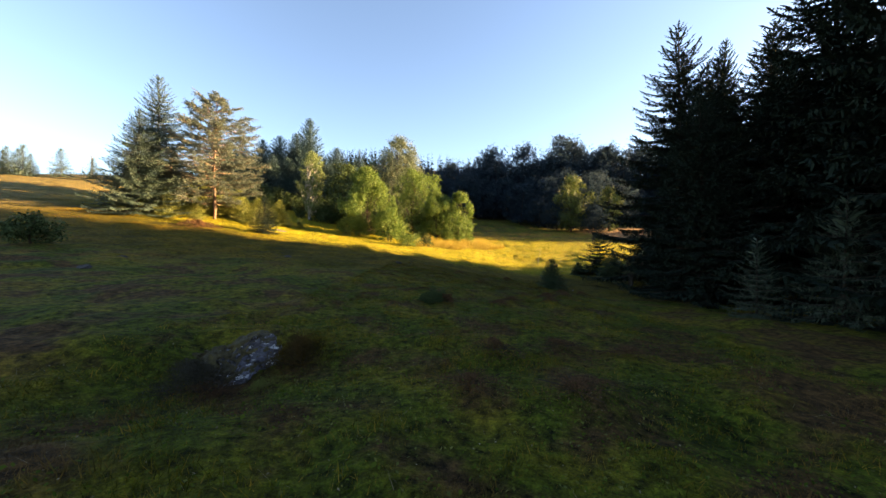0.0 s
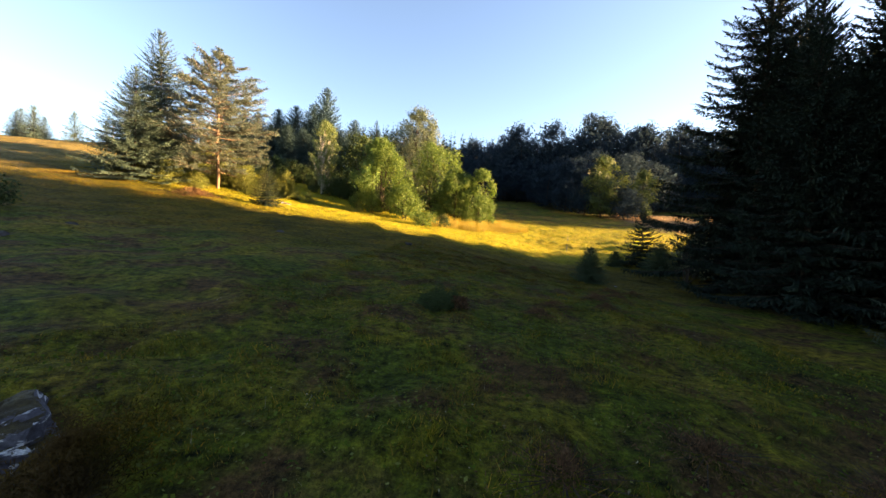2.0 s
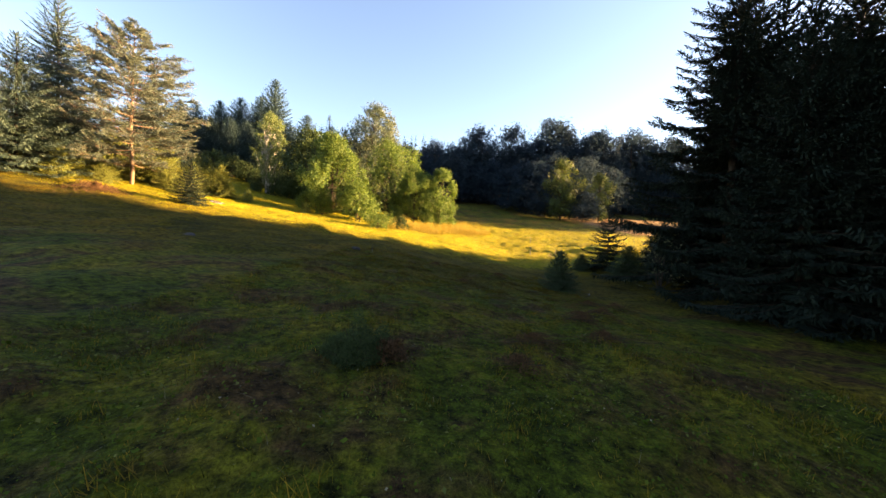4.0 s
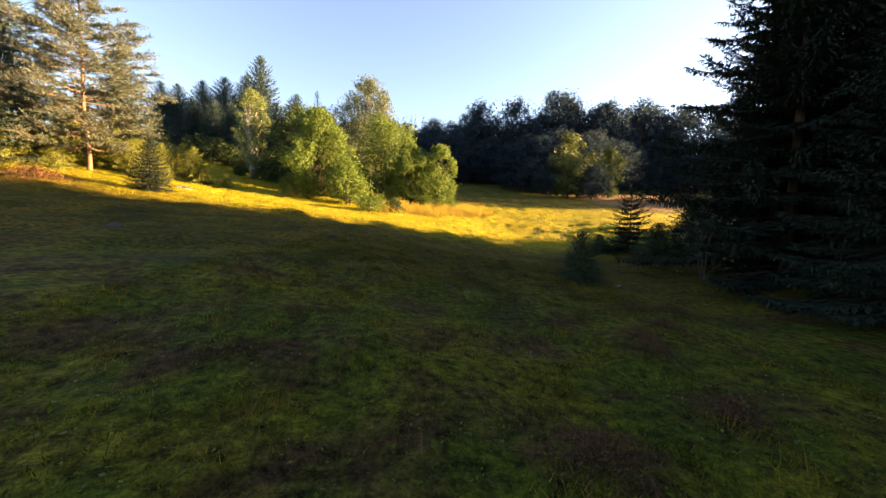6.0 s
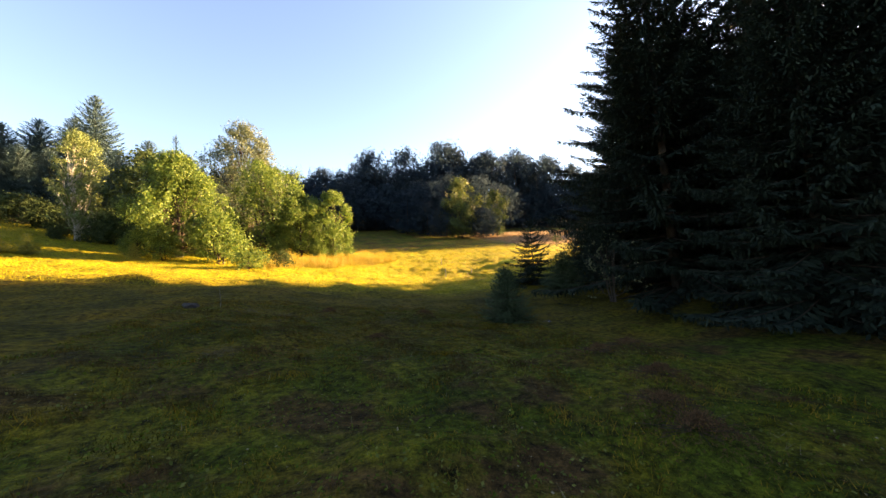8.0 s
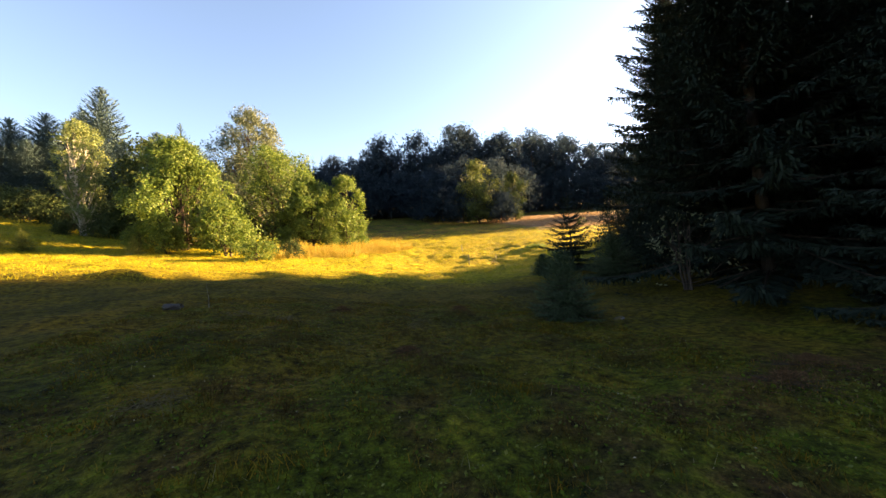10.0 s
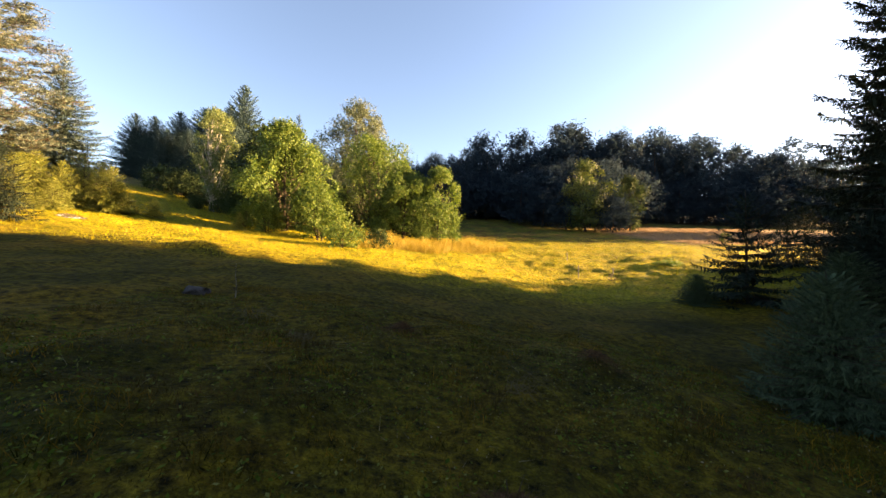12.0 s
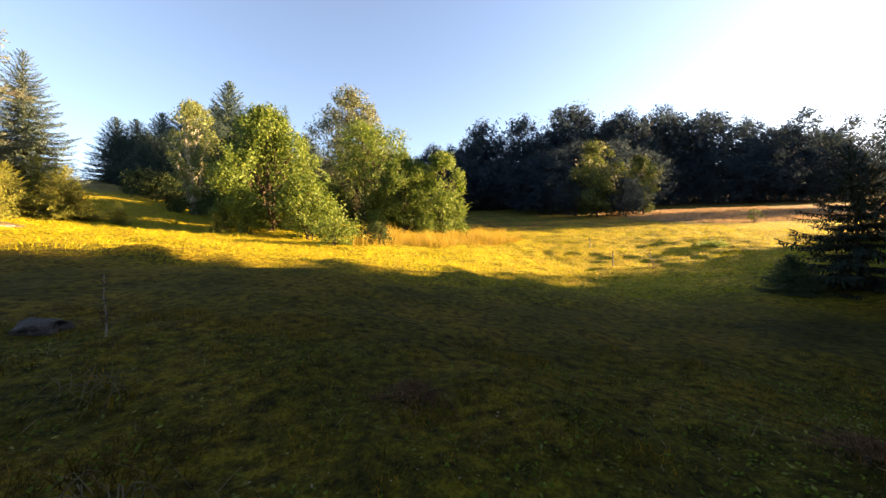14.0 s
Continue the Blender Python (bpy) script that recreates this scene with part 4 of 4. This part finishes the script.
def far_woods():
    """The wooded hill far behind: coarse conifers, one mesh."""
    rng = np.random.default_rng(67)
    n = 1300
    x, y = rng.uniform(-240, 260, n), rng.uniform(215, 350, n)
    z = land(x, y)
    quads = []
    for k in range(26):
        f = rng.uniform(0.05, 1, n)
        a = rng.uniform(0, 6.28, n)
        hh = 13 + 6 * lattice(x / 3, y / 3, 9)
        d = unit(np.stack([np.cos(a), np.sin(a), np.full(n, -0.35)], -1))
        p = np.stack([x, y, z + f * hh], -1)
        side = np.stack([-np.sin(a), np.cos(a), np.zeros(n)], -1)
        ln = 3.4 * (1.05 - f) + 0.3
        quads.append(kites(p, d, side, ln, ln * 0.8, 0.7))
    ob = part_quads("far_woods", np.concatenate(quads), M_SPRUCE)
    tagged(ob, "distant hill covered with dark conifer wood", "woods", kind="stuff")


far_woods()


# ---- boulder, stones, post, clumps ----
def boulder(name, x, y, sx, sy, sz, seed, label, mat=None, top=0.4, category="rock", sub=4, turn=None, slabs=0):
    """A broken rock: flat faces, ledges and cracks; top is how far it stands above the ground."""
    bm = bmesh.new()
    bmesh.ops.create_icosphere(bm, subdivisions=sub, radius=1)
    rnd = random.Random(seed)
    planes = []
    for _ in range(9 + slabs):
        n = Vector((rnd.gauss(0, 1), rnd.gauss(0, 1), rnd.gauss(0.25, 0.8))).normalized()
        planes.append((n, rnd.uniform(0.74, 0.92) if slabs else rnd.uniform(0.6, 0.88)))
    if slabs:
        planes += [(Vector((-0.45, 0.08, 0.89)).normalized(), 0.68), (Vector((0.25, -0.93, 0.25)).normalized(), 0.66), (Vector((-0.58, -0.66, 0.48)).normalized(), 0.6), (Vector((0.95, -0.2, 0.15)).normalized(), 0.74)]
    ledges = [(Vector((rnd.gauss(0, 0.5), rnd.gauss(0, 0.5), rnd.gauss(0, 1))).normalized(), rnd.uniform(-0.4, 0.6), rnd.uniform(0.03, 0.08)) for _ in range(slabs)]
    off = Vector((seed * 7.3, seed * 3.1, seed))
    for v in bm.verts:
        p = v.co.copy()
        for n, d in planes:
            over = p.dot(n) - d
            if over > 0:
                p -= n * over * (0.88 if slabs else 0.96)
        for n, d, drop in ledges:
            if p.dot(n) + 0.1 * noise.noise(p * 2.5 + off) > d:
                p -= v.co * drop
        p += v.co * ((0.05 if slabs else 0.1) * noise.noise(p * 1.6 + off) + 0.05 * noise.noise(p * 4.5 + off) + 0.03 * noise.noise(p * 13 + off))
        crack = abs(noise.noise(p * 2.4 + off * 2))
        p -= v.co * 0.14 * max(0, 0.05 - crack) / 0.05
        v.co = Vector((p.x * sx, p.y * sy, p.z * sz))
    high = max(v.co.z for v in bm.verts)
    me = bpy.data.meshes.new(name)
    bm.to_mesh(me)
    bm.free()
    me.materials.append(mat or M_ROCK)
    ob = new(name, me)
    ob.matrix_basis = pose(x, y, h_at(x, y) + top - high, 0, 0, seed * 37 if turn is None else turn)
    return tagged(ob, label, category)


boulder("boulder", -3.05, 5.45, 1.12, 1.3, 0.9, 3, "weathered bluish-grey boulder with cracks, white lichen and moss", top=0.08 - h_at(-3.05, 5.35), sub=6, turn=26, slabs=6)
boulder("stone", -8.95, 22.1, 0.32, 0.25, 0.2, 4, "grey stone lying in the grass", M_STONE, top=0.13, sub=3)
boulder("stone", -2.25, 25.1, 0.36, 0.3, 0.28, 5, "grey stone half sunk in the grass", M_STONE, top=0.14, sub=4)
boulder("stone", -15.7, 37.0, 1.0, 0.5, 0.35, 6, "flat pale stone on the sunny slope", top=0.2, sub=3)
boulder("stone", -13.8, 16.0, 0.26, 0.2, 0.2, 7, "small grey stone in the shade", M_STONE, top=0.12, sub=3)
boulder("stone", -12.5, 12.9, 0.3, 0.22, 0.2, 8, "small grey stone in the shade", M_STONE, top=0.12, sub=3)
boulder("stone", 8.8, 20.9, 0.2, 0.12, 0.1, 9, "small pale stone in the grass", top=0.07, sub=2)

# post
post = thing("fence_post", 12.3, 38.2, "thin weathered wooden post in the meadow", "post", sink=0.1)
tubes_part("pole", [tube([[0, 0, 0], [0.01, 0, 0.5], [0.02, 0.01, 0.9]], [0.032, 0.03, 0.028], 7)], M_WOOD, post)


def clump(name, x, y, w, h, n, seed, mat, label, leaf=0.05, category="shrub", soft=False):
    """A low ragged shrub of twigs and small leaves."""
    rng = np.random.default_rng(seed)
    ob = thing(name, x, y, label, category, sink=0.0)
    twigs = []
    for _ in range(30):
        a, f = rng.uniform(0, 6.28), rng.uniform(0.2, 1)
        e = np.array([math.cos(a) * w / 2 * f, math.sin(a) * w / 2 * f, h * rng.uniform(0.4, 0.85) * (1.0 - 0.6 * f * f)])
        twigs.append(tube(np.stack([e * [0.2, 0.2, -0.1], e * [0.6, 0.6, 0.55], e]), [0.004, 0.003, 0.0015], 4))
    tubes_part("twig_frame", twigs, M_BARK, ob)
    a, u = rng.uniform(0, 6.28, n), rng.uniform(0.0, 1, n) ** 0.5
    rim = w / 2 * (0.6 + 0.7 * lattice(np.cos(a) * 1.6 + seed, np.sin(a) * 1.6, seed))
    f = np.minimum(np.abs(rng.normal(0, 0.55, n)), 1.5) if soft else rng.uniform(0, 1, n) ** 0.55
    px, py = np.cos(a) * f * rim, np.sin(a) * f * rim
    hump = h * (0.35 + 1.1 * lattice(px / 0.17 + seed, py / 0.17, seed + 1)) * (1 - 0.85 * np.minimum(f, 1) ** 2)
    floor = height(px + x, py + y) - h_at(x, y)
    p = np.stack([px, py, u * hump + floor], -1) + rng.normal(0, 0.012, (n, 3))
    d = unit(rng.normal(0, 1, (n, 3)) + [0, 0, 0.6])
    ln = leaf * rng.uniform(0.5, 1.6, n)
    part_quads("foliage", kites(p, d, unit(np.cross(d, rng.normal(0, 1, (n, 3)))), ln, ln * (rng.uniform(0.1, 0.24, n) if soft else rng.uniform(0.25, 0.55, n))), mat, ob)
    return ob


clump("bilberry_clump", 0.05, 10.0, 0.9, 0.6, 16000, 71, M_DARKLEAF, "dark bilberry clump in the short grass", 0.022)
clump("bracken_patch", -20.6, 31.6, 4.2, 0.5, 5000, 77, M_RUST, "reddish-brown bracken patch on the slope", 0.12, "bracken", True)
clump("bilberry_clump", -3.1, 4.4, 1.3, 0.34, 14000, 72, M_EARTHY, "dark brown heath growth against the boulder", 0.024, "shrub", True)
clump("bilberry_clump", -2.05, 5.2, 1.1, 0.5, 15000, 73, M_SWARD, "dark brownish-green low growth against the boulder", 0.03, "shrub", True)
clump("fern_clump", -2.75, 4.25, 1.3, 0.14, 5000, 75, M_RUST, "brown withered growth at the foot of the boulder", 0.026, "fern", True)
clump("moss_cushion", -2.3, 4.4, 0.8, 0.16, 5000, 76, M_MOSS, "yellow-green moss and herbs beside the boulder", 0.02, "moss", True)
clump("fern_clump", 0.45, 9.95, 0.4, 0.3, 900, 74, M_RUST, "brown earthy hump beside the bilberry", 0.05, "fern")
for i, (cx, cy, w) in enumerate(MOUNDS):
    clump("fern_clump", cx, cy, w * 1.4, 0.1, 3200, 80 + i, M_RUST, "withered rusty fern patch in the grass", 0.032, "fern", True)


clump("low_bush", 20.3, 40.9, 1.9, 0.42, 3500, 120, M_LEAF, "low green bush in the sunny hay meadow", 0.06, "bush")
clump("dry_plant", 14.1, 37.6, 0.9, 0.4, 500, 121, M_STRAW, "withered grey plant at the edge of the shade", 0.05, "plant", True)
broadleaf("leafy_sapling", 1.6, 1.3, 122, "small leafy sapling before the dry field", M_MIDLEAF, 900, 0.09, 8, 0.2, None, 1, 40.0, 57.1, "", 0.4, 0.7, "sapling")


# ---- grass ----
def blades(name, x, y, h, w, mat, label, seed, lean=0.35, category="grass"):
    rng = np.random.default_rng(seed)
    n = len(x)
    p = np.stack([x, y, height(x, y) - 0.01], -1)
    a = rng.uniform(0, 6.28, n)
    side = np.stack([np.cos(a), np.sin(a), np.zeros(n)], -1)
    d = unit(np.stack([rng.normal(0, lean, n), rng.normal(0, lean, n), np.ones(n)], -1))
    top = p + d * h[:, None]
    half = side * w[:, None] / 2
    q = np.stack([p - half, p + half, top + half * 0.12, top - half * 0.12], 1)
    return tagged(part_quads(name, q, mat), label, category, kind="stuff")


def scatter(n, x0, x1, y0, y1, seed, cell=0.5, least=0.25):
    rng = np.random.default_rng(seed)
    x, y = rng.uniform(x0, x1, n), rng.uniform(y0, y1, n)
    k = lattice(x / cell, y / cell, seed) > rng.uniform(least - 0.35, least + 0.35, n)
    return x[k], y[k], rng


def line_x(y):
    """The middle of the trodden line."""
    return np.interp(y, [0, 4, 8, 21, 30], [-0.1, 0.0, 1.2, 2.2, 2.2])


gx, gy, rg = scatter(260000, -5, 6, 0.4, 26, 91, 0.45, 0.3)
tuft = 0.35 + 2.1 * lattice(gx / 0.36 + 9, gy / 0.36, 17) ** 2.2
reach = rg.uniform(0.03, 0.085, len(gx)) * tuft
width = rg.uniform(0.005, 0.011, len(gx))
# Blades in the hollow take the browner colour that holds its shade.
hollow_turf = gy + 3 * lattice(gx / 1.7, gy / 1.7, 23) > 17.0 + rg.uniform(-1.5, 1.5, len(gx))
for name_, pick, mat_, label_ in (("short_grass", ~hollow_turf, M_GRASS, "short tufted pasture grass in the shade"), ("darkened_grass", hollow_turf, M_SWARD, "brownish sward of the hollow with shade in its colour")):
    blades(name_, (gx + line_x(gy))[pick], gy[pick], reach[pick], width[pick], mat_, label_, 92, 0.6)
gx, gy, rg = scatter(20000, -1.6, 11, 0, 7, 97, 1.3, 0.5)
gy = 41.6 + 0.72 * gx + gy
blades("tall_dry_grass", gx, gy, rg.uniform(0.3, 1.0, len(gx)) * (0.3 + lattice(gx / 1.1, gy / 1.1, 19)), rg.uniform(0.015, 0.035, len(gx)), M_DRY, "tall dry golden grass before the leafy trees", 98, 0.3)
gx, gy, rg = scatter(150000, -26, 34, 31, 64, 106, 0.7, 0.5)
blades("meadow_grass", gx, gy, rg.uniform(0.05, 0.17, len(gx)) * (0.4 + 1.2 * lattice(gx / 0.6, gy / 0.5, 20)), rg.uniform(0.012, 0.03, len(gx)), M_MEADOW, "short yellow grass of the hay meadow, brightened for the sun", 107, 0.7)
gx, gy, rg = scatter(13000, -26, 34, 32, 64, 108, 0.9, 0.62)
blades("tan_stubble", gx, gy, rg.uniform(0.05, 0.2, len(gx)), rg.uniform(0.015, 0.035, len(gx)), M_DRY, "tan tufts of dry stubble in the hay meadow", 109, 0.8)
gx, gy, rg = scatter(40000, 37, 72, 58, 86, 99, 2.0, 0.2)
blades("field_grass", gx, gy, rg.uniform(0.1, 0.32, len(gx)), rg.uniform(0.04, 0.1, len(gx)), M_FIELD, "reddish dry grass of the far field", 100, 0.4)


def herbs(name, n, mat, label, seed, size, lift, x0=-5, x1=6, y0=0.4, y1=25, cell=0.6, least=0.55):
    """Small broad leaves lying over the turf."""
    x, y, rng = scatter(n, x0, x1, y0, y1, seed, cell, least)
    x = x + line_x(y)
    m = len(x)
    p = np.stack([x, y, height(x, y) + rng.uniform(0.0, lift, m)], -1)
    d = unit(np.stack([rng.normal(0, 1, m), rng.normal(0, 1, m), rng.uniform(0.0, 0.9, m)], -1))
    side = unit(np.cross(d, np.stack([rng.normal(0, 0.4, m), rng.normal(0, 0.4, m), np.ones(m)], -1)))
    ln = size * rng.uniform(0.5, 1.4, m)
    return tagged(part_quads(name, kites(p, d, side, ln, ln * 0.65, 0.55), mat), label, "herbs", kind="stuff")


herbs("meadow_herbs", 95000, M_HERB, "small clover and herb leaves among the grass", 101, 0.03, 0.06)
herbs("meadow_herbs", 9000, M_HERB, "broader dock and lady's mantle leaves in the grass", 102, 0.05, 0.07, cell=0.35, least=0.75)
gx, gy, rg = scatter(4500, -5, 6, 0.4, 25, 103, 0.8, 0.6)
blades("dead_straw", gx + line_x(gy), gy, rg.uniform(0.05, 0.16, len(gx)), rg.uniform(0.003, 0.006, len(gx)), M_STRAW, "dead pale straw lying in the pasture", 104, 1.4)

gx, gy, rg = scatter(420, -4, 4.5, 20.5, 25.5, 112, 0.9, 0.6)
blades("dead_straw", gx + line_x(gy), gy, rg.uniform(0.12, 0.3, len(gx)), rg.uniform(0.003, 0.006, len(gx)), M_STRAW, "long dead grass stalks bent over the turf", 113, 2.2)


def stalk_nest(x, y, w, n, seed):
    """Withered stalks of last year's growth, bent over and lying across each other."""
    rng = np.random.default_rng(seed)
    ob = thing("withered_stalks", x, y, "bent brown withered stalks lying in the grass", "dead stalks", "nests of withered stalks", 0.0)
    ground_z = h_at(x, y)
    for _ in range(n):
        a = rng.uniform(0, 6.28)
        foot = np.array([rng.normal(0, 0.2 * w), rng.normal(0, 0.2 * w)])
        way, length = np.array([math.cos(a), math.sin(a)]), w * rng.uniform(0.35, 0.8)
        pts = []
        for k in np.linspace(0, 1, 5):
            q = foot + way * length * k + np.array([-way[1], way[0]]) * 0.12 * length * math.sin(3 * k + a)
            pts.append([q[0], q[1], h_at(x + q[0], y + q[1]) - ground_z + 0.02 + 0.14 * math.sin(math.pi * min(1, 0.15 + k * 0.85)) * rng.uniform(0.5, 1.2)])
        tubes_part("stalk", [tube(pts, np.linspace(0.0032, 0.0014, 5), 4)], M_STALK, ob)


for i, (cx, cy, w) in enumerate(((0.0, 17.9, 0.6), (-0.3, 23.6, 0.55), (3.6, 21.6, 0.5), (0.8, 22.3, 0.4))):
    stalk_nest(cx, cy, w, 24, 140 + i)

# small stakes and a dead sapling in the meadow
for sx, sy, tall_m in ((15.6, 40.0, 0.45), (15.0, 45.8, 0.8)):
    stake = thing("stake", sx, sy, "short thin wooden stake in the sunny meadow", "stake", "stakes in the meadow", 0.05)
    tubes_part("pole", [tube([[0, 0, 0], [0.01, 0, tall_m * 0.5], [0.0, 0.02, tall_m]], [0.035, 0.03, 0.028], 6)], M_WOOD, stake)


def dead_sapling(x, y, h, seed):
    rng = np.random.default_rng(seed)
    ob = thing("dead_sapling", x, y, "thin leafless dead sapling beside the grey stone", "sapling")
    z = np.linspace(0, h, 7)
    stem = np.stack([np.cumsum(rng.normal(0, 0.012, 7)), np.cumsum(rng.normal(0, 0.012, 7)), z], -1)
    tubes_part("stem", [tube(stem, np.linspace(0.011, 0.004, 7), 6)], M_WOOD, ob)
    twigs = []
    for _ in range(34):
        k = rng.uniform(0.15, 0.97)
        b = np.array([np.interp(k * h, z, stem[:, j]) for j in range(3)])
        e = b + unit(rng.normal(0, 1, 3) * [1, 1, 0.35] + [0, 0, 0.35]) * (0.12 + 0.3 * (1 - k)) * h * 0.5
        twigs.append(tube(np.stack([b, (b + e) / 2 + rng.normal(0, 0.01, 3), e]), [0.006, 0.004, 0.002], 4))
    tubes_part("twig_frame", twigs, M_BARK, ob)


dead_sapling(-1.3, 24.8, 0.75, 110)
herbs("yellow_moss", 26000, M_MOSS, "yellow-green moss cushions in the turf", 105, 0.035, 0.03, cell=0.9, least=0.72)
herbs("pale_litter", 5000, M_STRAW, "tiny pale dead leaves scattered in the turf", 111, 0.022, 0.05, cell=0.7, least=0.6)
